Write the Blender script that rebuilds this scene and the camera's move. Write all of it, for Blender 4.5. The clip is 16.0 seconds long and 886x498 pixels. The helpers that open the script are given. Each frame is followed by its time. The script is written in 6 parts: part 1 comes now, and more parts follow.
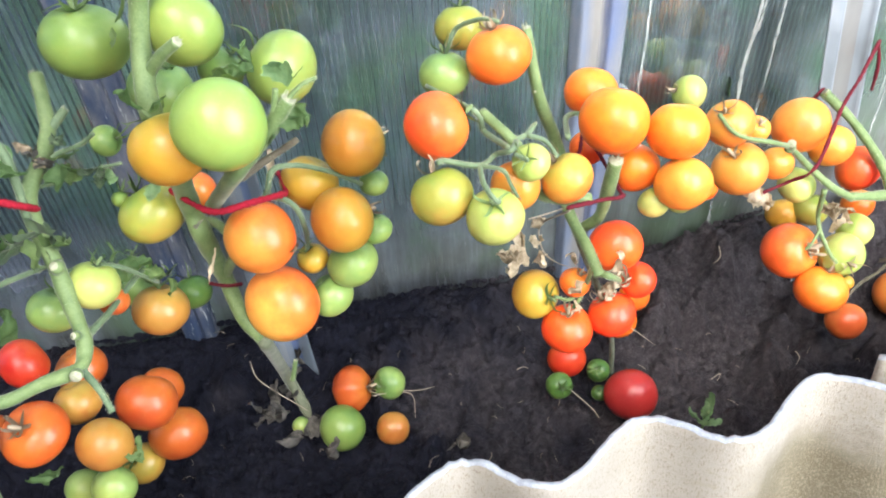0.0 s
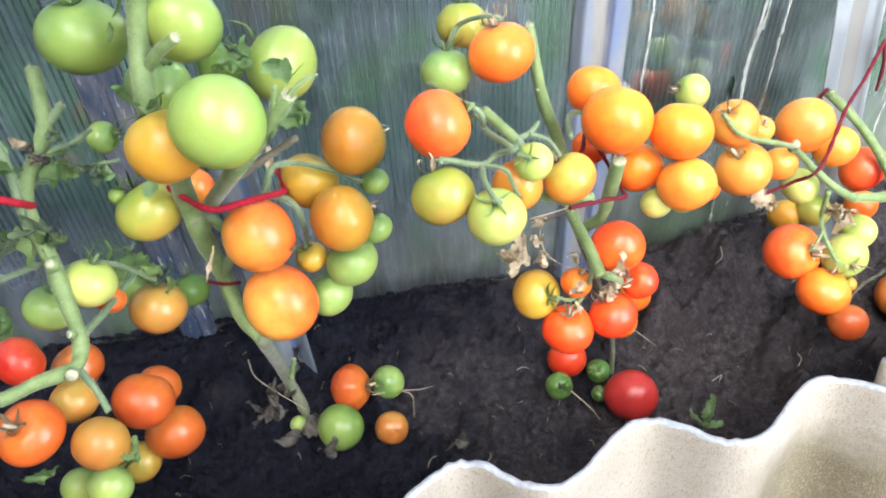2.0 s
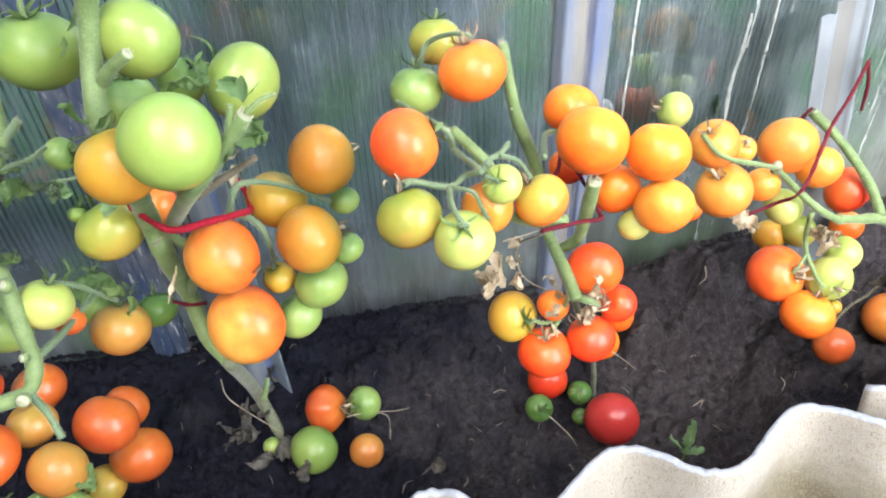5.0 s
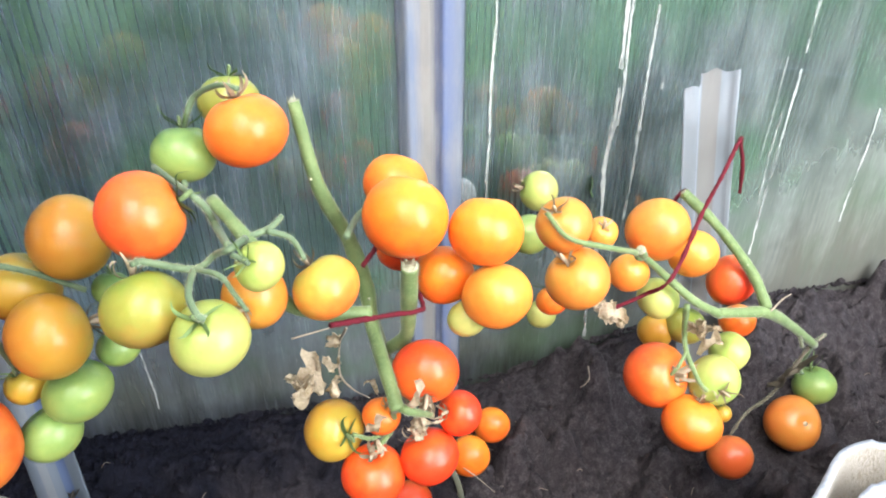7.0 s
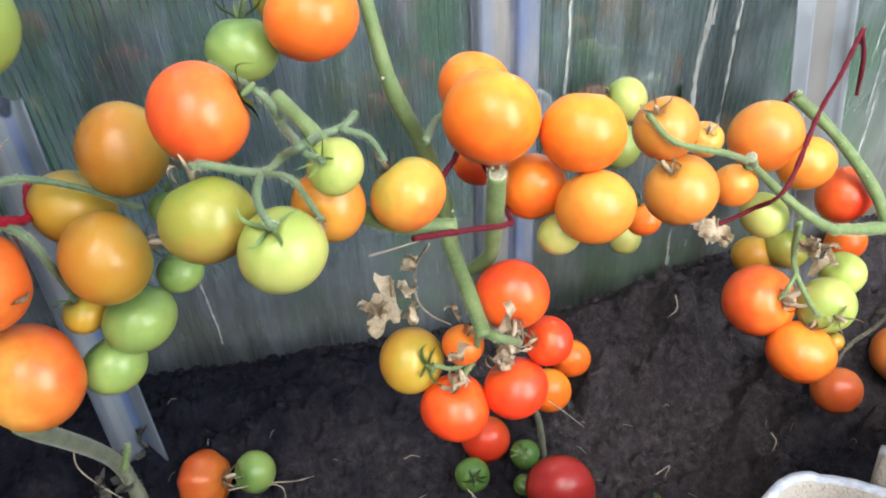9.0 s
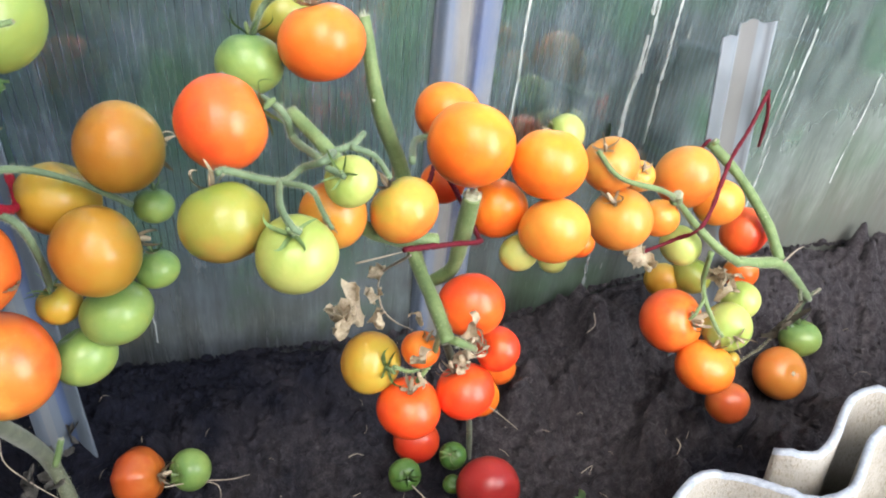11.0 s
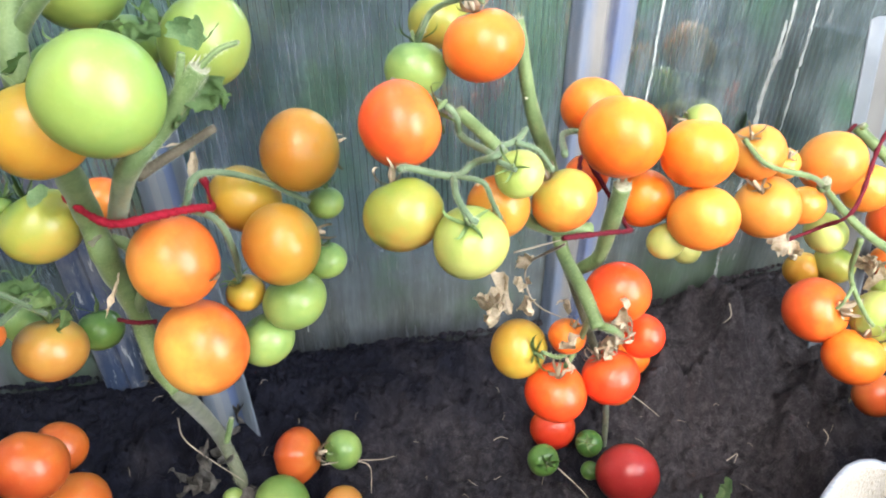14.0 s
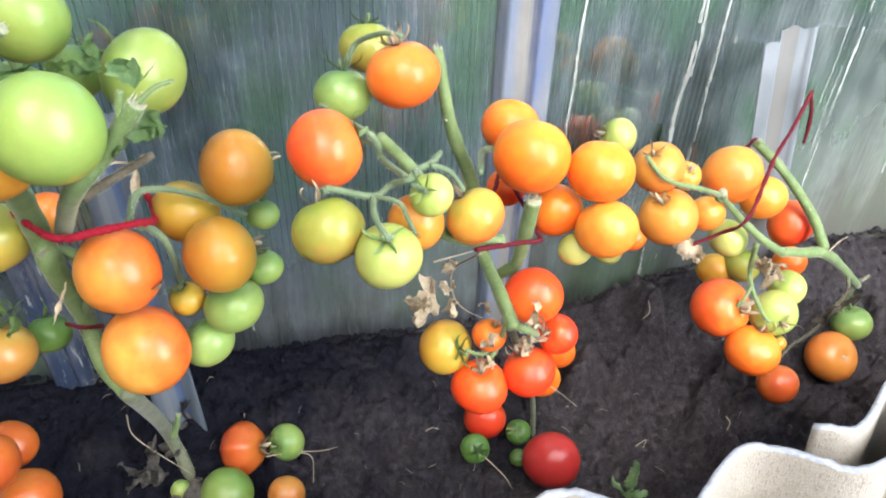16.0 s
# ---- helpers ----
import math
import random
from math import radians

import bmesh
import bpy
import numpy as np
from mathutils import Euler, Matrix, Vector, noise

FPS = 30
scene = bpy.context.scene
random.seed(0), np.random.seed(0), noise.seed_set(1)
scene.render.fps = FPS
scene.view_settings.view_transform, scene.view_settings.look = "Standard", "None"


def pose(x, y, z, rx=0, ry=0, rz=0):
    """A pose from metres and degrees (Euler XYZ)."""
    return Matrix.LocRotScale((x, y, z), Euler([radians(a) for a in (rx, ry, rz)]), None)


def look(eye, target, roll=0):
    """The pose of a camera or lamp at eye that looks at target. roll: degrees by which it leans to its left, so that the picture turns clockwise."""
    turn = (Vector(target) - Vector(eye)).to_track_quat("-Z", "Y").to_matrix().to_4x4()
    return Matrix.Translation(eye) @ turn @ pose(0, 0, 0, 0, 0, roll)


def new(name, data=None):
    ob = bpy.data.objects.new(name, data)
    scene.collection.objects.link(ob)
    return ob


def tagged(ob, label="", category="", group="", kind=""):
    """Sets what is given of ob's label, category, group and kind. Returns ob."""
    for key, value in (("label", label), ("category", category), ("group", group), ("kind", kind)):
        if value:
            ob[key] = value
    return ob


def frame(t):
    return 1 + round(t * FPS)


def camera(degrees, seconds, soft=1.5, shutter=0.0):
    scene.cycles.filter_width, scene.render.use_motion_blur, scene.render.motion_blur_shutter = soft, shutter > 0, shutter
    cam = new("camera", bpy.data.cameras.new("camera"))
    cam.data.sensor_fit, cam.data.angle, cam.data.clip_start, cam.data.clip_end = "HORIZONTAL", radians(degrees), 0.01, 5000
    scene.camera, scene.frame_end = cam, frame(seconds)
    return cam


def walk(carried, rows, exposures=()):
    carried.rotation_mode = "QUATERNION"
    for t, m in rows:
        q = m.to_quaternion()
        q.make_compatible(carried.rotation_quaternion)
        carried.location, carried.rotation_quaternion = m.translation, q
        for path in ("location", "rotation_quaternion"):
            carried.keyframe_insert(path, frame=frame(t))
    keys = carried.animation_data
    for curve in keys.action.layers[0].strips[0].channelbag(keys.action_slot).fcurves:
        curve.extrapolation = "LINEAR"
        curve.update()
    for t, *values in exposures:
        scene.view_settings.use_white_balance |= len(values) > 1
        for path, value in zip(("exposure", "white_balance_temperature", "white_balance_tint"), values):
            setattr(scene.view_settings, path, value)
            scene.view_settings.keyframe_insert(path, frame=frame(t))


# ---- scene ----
cam = camera(62.8, 16.0, soft=1.9)
METRES, EYE, TILT, LEAN, TURN = 0.6, 0.67, -31.0, 3.0, 0.0
ROWS = [
    (0.0, 0.0, 0.0, 0.0, -0.0, 0.0, 0.0),
    (0.5, 0.002, 0.0016, -0.0016, -0.28, -0.03, 0.22),
    (1.0, -0.0043, 0.0048, 0.0068, -0.63, -0.06, -0.49),
    (1.5, -0.0042, 0.0039, 0.005, -0.48, -0.19, -0.46),
    (2.0, -0.0021, 0.011, 0.004, -0.07, -0.25, -0.36),
    (2.5, -0.0068, 0.0121, 0.0057, 0.11, -0.28, -0.72),
    (3.0, -0.0063, 0.0025, 0.0016, 0.05, -0.16, -0.61),
    (3.2, -0.0060, 0.0022, 0.0018, 0.02, -0.15, -0.55),
    (5.3, 0.0601, 0.0648, 0.0336, -0.56, 0.59, -0.93),
    (5.5, 0.0905, 0.1024, 0.0489, -1.94, -0.62, -2.76),
    (6.0, 0.1813, 0.1704, 0.0782, -4.88, -2.01, -7.58),
    (6.5, 0.2256, 0.1872, 0.0406, -2.91, 3.96, -4.46),
    (7.0, 0.2407, 0.2204, 0.029, -3.9, 8.18, -0.6),
    (7.5, 0.2313, 0.2579, 0.0257, -4.46, 5.86, -1.53),
    (8.0, 0.212, 0.2904, 0.0099, -2.46, 4.04, -1.18),
    (8.5, 0.2043, 0.3172, 0.0197, -1.22, 4.15, -0.13),
    (9.0, 0.1995, 0.3243, -0.0001, -0.12, 3.96, 0.14),
    (9.2, 0.1931, 0.3175, -0.0082, 0.26, 3.68, -0.25),
    (11.3, 0.0584, 0.2518, -0.0101, -9.82, 5.18, -2.49),
    (11.5, 0.0323, 0.2576, -0.03, -7.15, 3.0, -4.05),
    (12.0, -0.002, 0.2414, -0.0441, -2.17, 1.17, -2.65),
    (12.5, 0.0004, 0.2327, -0.0405, -1.36, 1.58, -3.43),
    (13.0, 0.0029, 0.2268, -0.0273, -1.56, 2.42, -2.42),
    (13.5, 0.0026, 0.2111, -0.0382, -1.75, 3.75, -2.03),
    (14.0, 0.0253, 0.2155, -0.0244, -1.33, 4.64, -2.25),
    (14.5, 0.0568, 0.2057, -0.0116, -2.22, 4.17, -1.99),
    (15.0, 0.0474, 0.2014, -0.0108, -3.14, 3.94, -1.8),
    (15.5, 0.0378, 0.1905, -0.0236, -3.35, 3.93, -2.54),
    (16.0, 0.0663, 0.1267, -0.0045, -4.45, 3.96, -1.85),
]
walk(cam, [(t, pose(0, 0, EYE, TILT, LEAN, TURN) @ pose(METRES * x, METRES * y, METRES * z, 90 + pitch, roll, yaw)) for t, x, y, z, yaw, pitch, roll in ROWS], exposures=[(0.0, 2.11), (5.5, 2.07), (6.5, 2.06), (7.0, 1.99), (7.5, 1.80), (8.0, 1.60), (9.2, 1.58), (11.5, 1.78), (12.5, 1.90), (13.5, 2.01), (14.5, 2.04), (15.5, 1.94), (16.0, 1.94)])
# ---------------------------------------------------------------- world, sun
world = bpy.data.worlds.new("world")
scene.world = world
world.use_nodes = True
wn = world.node_tree
sky = wn.nodes.new("ShaderNodeTexSky")
sky.sky_type, sky.sun_disc = "NISHITA", False
sky.sun_elevation, sky.sun_rotation = radians(48), radians(186)
sky.air_density, sky.dust_density, sky.ozone_density = 1.0, 3.0, 1.0
wn.nodes["Background"].inputs["Strength"].default_value = 0.118
wn.links.new(sky.outputs[0], wn.nodes["Background"].inputs["Color"])
sun = new("sun", bpy.data.lights.new("sun", "SUN"))
sun.data.energy, sun.data.angle, sun.data.color = 0.56, radians(30), (0.95, 0.98, 1.0)
sun.matrix_world = look((-0.15, -1.5, 2.6), (0.1, 0.65, 0.2))
# soft fill lamp added east of the camera to brighten the right side
fill_light = new("east_fill", bpy.data.lights.new("east_fill", "AREA"))
fill_light.data.shape, fill_light.data.size, fill_light.data.size_y = "RECTANGLE", 0.8, 1.5
fill_light.data.energy, fill_light.data.color = 16.0, (0.97, 0.985, 1.0)
fill_light.matrix_world = look((1.22, -0.50, 0.84), (0.1, 0.60, 0.25))


# ---------------------------------------------------------------- materials
def mat(name, rough=0.5, spec=0.5, metal=0.0):
    m = bpy.data.materials.new(name)
    m.use_nodes = True
    b = m.node_tree.nodes["Principled BSDF"]
    b.inputs["Roughness"].default_value = rough
    b.inputs["Specular IOR Level"].default_value = spec
    b.inputs["Metallic"].default_value = metal
    return m, m.node_tree, b


def node(nt, kind, **values):
    n = nt.nodes.new(kind)
    for key, value in values.items():
        n.inputs[key.replace("_", " ")].default_value = value
    return n


def ramp(nt, fac, *stops):
    r = nt.nodes.new("ShaderNodeValToRGB")
    while len(r.color_ramp.elements) < len(stops):
        r.color_ramp.elements.new(0.5)
    for e, (p, c) in zip(r.color_ramp.elements, stops):
        e.position, e.color = p, (*c, 1)
    nt.links.new(fac, r.inputs["Fac"])
    return r.outputs["Color"]


def coords(nt, kind="Object", scale=None):
    c = nt.nodes.new("ShaderNodeTexCoord").outputs[kind]
    if scale:
        mp = nt.nodes.new("ShaderNodeMapping")
        mp.inputs["Scale"].default_value = scale
        nt.links.new(c, mp.inputs["Vector"])
        c = mp.outputs["Vector"]
    return c


def noise_tex(nt, vec, scale, detail=4, rough=0.55):
    n = node(nt, "ShaderNodeTexNoise", Scale=scale, Detail=detail, Roughness=rough)
    nt.links.new(vec, n.inputs["Vector"])
    return n.outputs["Fac"]


def maths(nt, op, a, b=None, c=None):
    m = nt.nodes.new("ShaderNodeMath")
    m.operation = op
    for k, v in enumerate((a, b, c)):
        if v is None:
            continue
        if isinstance(v, (int, float)):
            m.inputs[k].default_value = v
        else:
            nt.links.new(v, m.inputs[k])
    return m.outputs[0]


def mix(nt, fac, a, b, mode="MIX"):
    m = nt.nodes.new("ShaderNodeMix")
    m.data_type, m.blend_type = "RGBA", mode
    for k, v in ((0, fac), (6, a), (7, b)):
        if isinstance(v, (int, float)):
            m.inputs[k].default_value = v
        elif isinstance(v, tuple):
            m.inputs[k].default_value = (*v, 1)
        else:
            nt.links.new(v, m.inputs[k])
    return m.outputs[2]


def bump(nt, bsdf, height, strength=0.3, distance=0.002):
    b = node(nt, "ShaderNodeBump", Strength=strength, Distance=distance)
    nt.links.new(height, b.inputs["Height"])
    nt.links.new(b.outputs[0], bsdf.inputs["Normal"])


def fruit_mat(name, shoulder, belly, tip, speck=0.06):
    """Tomato skin: colour runs from the stalk end over the belly to the blossom end, with blotches and fine pale specks."""
    m, nt, b = mat(name, 0.3, 0.40)
    c = coords(nt)
    sep = nt.nodes.new("ShaderNodeSeparateXYZ")
    nt.links.new(c, sep.inputs[0])
    info = nt.nodes.new("ShaderNodeObjectInfo").outputs["Random"]
    off = nt.nodes.new("ShaderNodeVectorMath")
    nt.links.new(c, off.inputs[0])
    cx = nt.nodes.new("ShaderNodeCombineXYZ")
    nt.links.new(maths(nt, "MULTIPLY", info, 37.0), cx.inputs[0])
    nt.links.new(cx.outputs[0], off.inputs[1])
    big = noise_tex(nt, off.outputs[0], 1.3, 2)
    z = maths(nt, "MULTIPLY_ADD", sep.outputs[2], 0.42, 0.5)
    z = maths(nt, "ADD", z, maths(nt, "MULTIPLY_ADD", big, 0.6, -0.3))
    z = maths(nt, "ADD", z, maths(nt, "MULTIPLY_ADD", noise_tex(nt, off.outputs[0], 3.2, 3), 0.3, -0.15))
    col = ramp(nt, z, (0.16, tip), (0.46, belly), (0.56, belly), (0.84, shoulder))
    fine = noise_tex(nt, off.outputs[0], 9, 4)
    col = mix(nt, maths(nt, "MULTIPLY", ramp(nt, fine, (0.55, (0, 0, 0)), (0.75, (1, 1, 1))), speck), col, mix(nt, 0.5, col, (0.85, 0.75, 0.45)))
    hue = node(nt, "ShaderNodeHueSaturation")
    nt.links.new(maths(nt, "MULTIPLY_ADD", info, 0.02, 0.49), hue.inputs["Hue"])
    nt.links.new(maths(nt, "MULTIPLY_ADD", info, 0.16, 0.92), hue.inputs["Value"])
    nt.links.new(col, hue.inputs["Color"])
    nt.links.new(hue.outputs[0], b.inputs["Base Color"])
    b.inputs["Subsurface Weight"].default_value = 0.12
    b.inputs["Subsurface Radius"].default_value = (0.9, 0.45, 0.2)
    b.inputs["Subsurface Scale"].default_value = 0.006
    nt.links.new(maths(nt, "MULTIPLY_ADD", fine, 0.10, 0.27), b.inputs["Roughness"])
    bump(nt, b, maths(nt, "ADD", noise_tex(nt, off.outputs[0], 3, 2), maths(nt, "MULTIPLY", fine, 0.006)), 0.10, 0.004)
    return m


FRUIT = {
    "palegreen": fruit_mat("skin_pale_green", (0.13, 0.225, 0.052), (0.195, 0.295, 0.066), (0.24, 0.32, 0.07)),
    "green": fruit_mat("skin_green", (0.12, 0.22, 0.06), (0.20, 0.30, 0.08), (0.27, 0.35, 0.09)),
    "darkgreen": fruit_mat("skin_dark_green", (0.06, 0.14, 0.03), (0.105, 0.20, 0.042), (0.16, 0.25, 0.06)),
    "yellowgreen": fruit_mat("skin_yellow_green", (0.20, 0.27, 0.04), (0.28, 0.28, 0.048), (0.40, 0.26, 0.05)),
    "limeyellow": fruit_mat("skin_lime_yellow", (0.28, 0.37, 0.085), (0.38, 0.42, 0.115), (0.45, 0.42, 0.125)),
    "brown": fruit_mat("skin_brown_orange", (0.36, 0.265, 0.036), (0.44, 0.24, 0.030), (0.45, 0.19, 0.025)),
    # the brown skin again, darkened for fruit in the shade on the left
    "brown_shaded": fruit_mat("skin_brown_shaded", (0.33, 0.235, 0.045), (0.38, 0.20, 0.037), (0.37, 0.15, 0.029)),
    "amber": fruit_mat("skin_amber", (0.60, 0.30, 0.045), (0.67, 0.25, 0.038), (0.70, 0.175, 0.028)),
    "peach": fruit_mat("skin_peach_orange", (0.58, 0.075, 0.016), (0.64, 0.155, 0.027), (0.72, 0.34, 0.065)),
    # deep orange, darkened further for the side plant's shade
    "deep": fruit_mat("skin_deep_orange", (0.42, 0.11, 0.018), (0.39, 0.07, 0.015), (0.34, 0.045, 0.013)),
    "orange": fruit_mat("skin_orange", (0.82, 0.27, 0.028), (0.80, 0.18, 0.019), (0.75, 0.10, 0.015)),
    "redorange": fruit_mat("skin_red_orange", (0.70, 0.21, 0.025), (0.70, 0.13, 0.019), (0.66, 0.075, 0.015)),
    "ripening": fruit_mat("skin_ripening", (0.78, 0.23, 0.026), (0.76, 0.155, 0.018), (0.70, 0.09, 0.015)),
    "tangerine": fruit_mat("skin_tangerine", (0.80, 0.23, 0.03), (0.80, 0.17, 0.022), (0.80, 0.13, 0.02)),
    "flame": fruit_mat("skin_flame_red", (0.66, 0.16, 0.022), (0.60, 0.072, 0.016), (0.55, 0.04, 0.013)),
    "red": fruit_mat("skin_red", (0.74, 0.075, 0.016), (0.70, 0.036, 0.012), (0.64, 0.026, 0.011)),
    "turning": fruit_mat("skin_turning", (0.40, 0.35, 0.052), (0.62, 0.28, 0.043), (0.70, 0.18, 0.029)),
    "rust": fruit_mat("skin_rust_orange", (0.48, 0.19, 0.032), (0.52, 0.155, 0.027), (0.50, 0.115, 0.022)),
    "blush": fruit_mat("skin_blushing", (0.56, 0.070, 0.015), (0.60, 0.125, 0.023), (0.66, 0.235, 0.042)),
    # red skin with the side plant's shade put into its colour
    "red_shaded": fruit_mat("skin_red_shaded", (0.50, 0.10, 0.018), (0.45, 0.060, 0.014), (0.41, 0.040, 0.012)),
    "darkred": fruit_mat("skin_dark_red", (0.38, 0.038, 0.024), (0.33, 0.025, 0.020), (0.28, 0.02, 0.018)),
}


def plain(name, c1, c2, rough, scale, bumpy=0.2, dist=0.001, spec=0.4, vec="Object"):
    m, nt, b = mat(name, rough, spec)
    c = coords(nt, vec)
    n1, n2 = noise_tex(nt, c, scale, 5), noise_tex(nt, c, scale * 7, 3)
    f = maths(nt, "MULTIPLY_ADD", n2, 0.4, maths(nt, "MULTIPLY", n1, 0.6))
    nt.links.new(ramp(nt, f, (0.3, c1), (0.7, c2)), b.inputs["Base Color"])
    bump(nt, b, f, bumpy, dist)
    return m


STEM = plain("stem_green", (0.075, 0.13, 0.042), (0.185, 0.255, 0.10), 0.6, 90, 0.5)
STEM_DARK = plain("stem_dark_green", (0.055, 0.10, 0.05), (0.145, 0.205, 0.11), 0.65, 90, 0.5)
STEM_OLD = plain("stem_old_grey_green", (0.07, 0.085, 0.05), (0.18, 0.195, 0.125), 0.75, 70, 0.6)
for _m in (STEM, STEM_DARK, STEM_OLD):
    _s = _m.node_tree.nodes["Principled BSDF"]
    _s.inputs["Sheen Weight"].default_value, _s.inputs["Sheen Roughness"].default_value = 0.18, 0.4
CUT = plain("cut_stem_pale", (0.19, 0.22, 0.12), (0.50, 0.50, 0.38), 0.8, 420, 0.8)
SEPAL = plain("sepal_green", (0.08, 0.15, 0.045), (0.20, 0.29, 0.10), 0.65, 120)
SEPAL_DRY = plain("sepal_dry", (0.20, 0.15, 0.09), (0.55, 0.46, 0.33), 0.8, 120)
LEAF = plain("leaf_green", (0.075, 0.15, 0.05), (0.21, 0.32, 0.14), 0.65, 140, 0.7, 0.0015)
_t = LEAF.node_tree
_tl, _mx = _t.nodes.new("ShaderNodeBsdfTranslucent"), _t.nodes.new("ShaderNodeMixShader")
_tl.inputs[0].default_value, _mx.inputs[0].default_value = (0.20, 0.36, 0.10, 1), 0.3
_t.links.new(_t.nodes["Principled BSDF"].outputs[0], _mx.inputs[1])
_t.links.new(_tl.outputs[0], _mx.inputs[2])
_t.links.new(_mx.outputs[0], _t.nodes["Material Output"].inputs["Surface"])
LEAF_PALE = plain("leaf_pale_green", (0.12, 0.25, 0.10), (0.32, 0.46, 0.23), 0.7, 110)
LEAF_GREY = plain("leaf_dry_grey", (0.035, 0.033, 0.03), (0.24, 0.225, 0.20), 0.9, 70, 0.6)
BARK = plain("stem_dry_brown", (0.05, 0.042, 0.03), (0.17, 0.145, 0.10), 0.85, 90, 0.6)
LEAF_DRY = plain("leaf_dry", (0.36, 0.27, 0.15), (0.84, 0.75, 0.58), 0.85, 70, 0.6)
STRAW = plain("straw", (0.20, 0.16, 0.12), (0.42, 0.37, 0.29), 0.8, 120)
YARN_RED = plain("yarn_bright_red", (0.15, 0.003, 0.011), (0.40, 0.016, 0.036), 0.9, 600, 0.8, 0.0006, 0.2)
YARN_DARK = plain("yarn_dark_red", (0.07, 0.007, 0.013), (0.155, 0.014, 0.026), 0.9, 600, 0.8, 0.0006, 0.2)


def soil_mat():
    m, nt, b = mat("soil_dark", 0.6, 0.14)
    c = coords(nt)
    n1, n2, n3 = noise_tex(nt, c, 5, 3), noise_tex(nt, c, 110, 8, 0.7), noise_tex(nt, c, 600, 3)
    f = maths(nt, "MULTIPLY_ADD", n2, 0.6, maths(nt, "MULTIPLY", n3, 0.4))
    # near-black blue soil westwards paints in shade, paler warm soil eastwards paints in light
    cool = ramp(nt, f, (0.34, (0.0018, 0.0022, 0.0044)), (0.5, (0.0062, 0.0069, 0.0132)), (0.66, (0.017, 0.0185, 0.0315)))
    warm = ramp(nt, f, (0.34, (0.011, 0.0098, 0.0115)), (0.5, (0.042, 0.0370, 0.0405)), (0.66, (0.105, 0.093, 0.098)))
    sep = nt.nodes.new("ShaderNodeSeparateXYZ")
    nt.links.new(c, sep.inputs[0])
    # share of the paler colour, growing eastwards with the brighter light
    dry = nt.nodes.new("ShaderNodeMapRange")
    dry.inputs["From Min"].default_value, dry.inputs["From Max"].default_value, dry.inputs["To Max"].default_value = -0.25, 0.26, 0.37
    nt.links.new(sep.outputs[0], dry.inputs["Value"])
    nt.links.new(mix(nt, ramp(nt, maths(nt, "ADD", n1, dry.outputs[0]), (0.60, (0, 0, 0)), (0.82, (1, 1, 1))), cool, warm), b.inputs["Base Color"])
    nt.links.new(maths(nt, "MULTIPLY_ADD", n2, 0.5, 0.34), b.inputs["Roughness"])
    bump(nt, b, maths(nt, "ADD", n2, maths(nt, "MULTIPLY", n3, 0.35)), 1.0, 0.006)
    return m


SOIL = soil_mat()


def slate_mat():
    m, nt, b = mat("asbestos_cement", 0.85, 0.25)
    c = coords(nt)
    n1, n2 = noise_tex(nt, c, 7, 4), noise_tex(nt, coords(nt, "Object", (700, 700, 260)), 1, 3)
    n3 = noise_tex(nt, c, 420, 2)
    col = ramp(nt, n1, (0.3, (0.265, 0.245, 0.208)), (0.7, (0.335, 0.316, 0.282)))
    sep = nt.nodes.new("ShaderNodeSeparateXYZ")
    nt.links.new(c, sep.inputs[0])
    # browner low down in the eastern part, with a noisy upper edge
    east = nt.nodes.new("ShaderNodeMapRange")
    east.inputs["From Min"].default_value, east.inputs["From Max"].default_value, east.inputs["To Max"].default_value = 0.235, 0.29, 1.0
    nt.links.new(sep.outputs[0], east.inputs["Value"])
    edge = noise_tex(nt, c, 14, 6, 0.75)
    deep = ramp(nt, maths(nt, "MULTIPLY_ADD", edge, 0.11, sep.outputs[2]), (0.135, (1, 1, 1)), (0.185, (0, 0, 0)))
    low_east = maths(nt, "MULTIPLY", maths(nt, "MULTIPLY", deep, east.outputs[0]), maths(nt, "MULTIPLY_ADD", edge, 0.9, 0.5))
    col = mix(nt, low_east, col, (0.125, 0.11, 0.072))
    fleck = ramp(nt, n2, (0.53, (0, 0, 0)), (0.66, (0.75, 0.75, 0.75)))
    col = mix(nt, fleck, col, (0.20, 0.172, 0.125))
    col = mix(nt, maths(nt, "MULTIPLY", low_east, ramp(nt, n3, (0.52, (0, 0, 0)), (0.64, (0.25, 0.25, 0.25)))), col, (0.33, 0.30, 0.235))
    pit = noise_tex(nt, coords(nt, "Object", (190, 190, 120)), 1, 4, 0.6)
    col = mix(nt, ramp(nt, pit, (0.62, (0, 0, 0)), (0.70, (0.45, 0.45, 0.45))), col, (0.13, 0.115, 0.08))
    worn = noise_tex(nt, coords(nt, "Object", (40, 40, 90)), 1, 5, 0.7)
    col = mix(nt, ramp(nt, worn, (0.56, (0, 0, 0)), (0.70, (0.55, 0.55, 0.55))), col, (0.27, 0.245, 0.19))
    nt.links.new(col, b.inputs["Base Color"])
    bump(nt, b, maths(nt, "ADD", n2, n3), 0.6, 0.0012)
    return m


SLATE = slate_mat()
SLATE_EDGE = plain("broken_cement_edge", (0.20, 0.225, 0.26), (0.40, 0.435, 0.48), 0.9, 180, 0.6, 0.002)


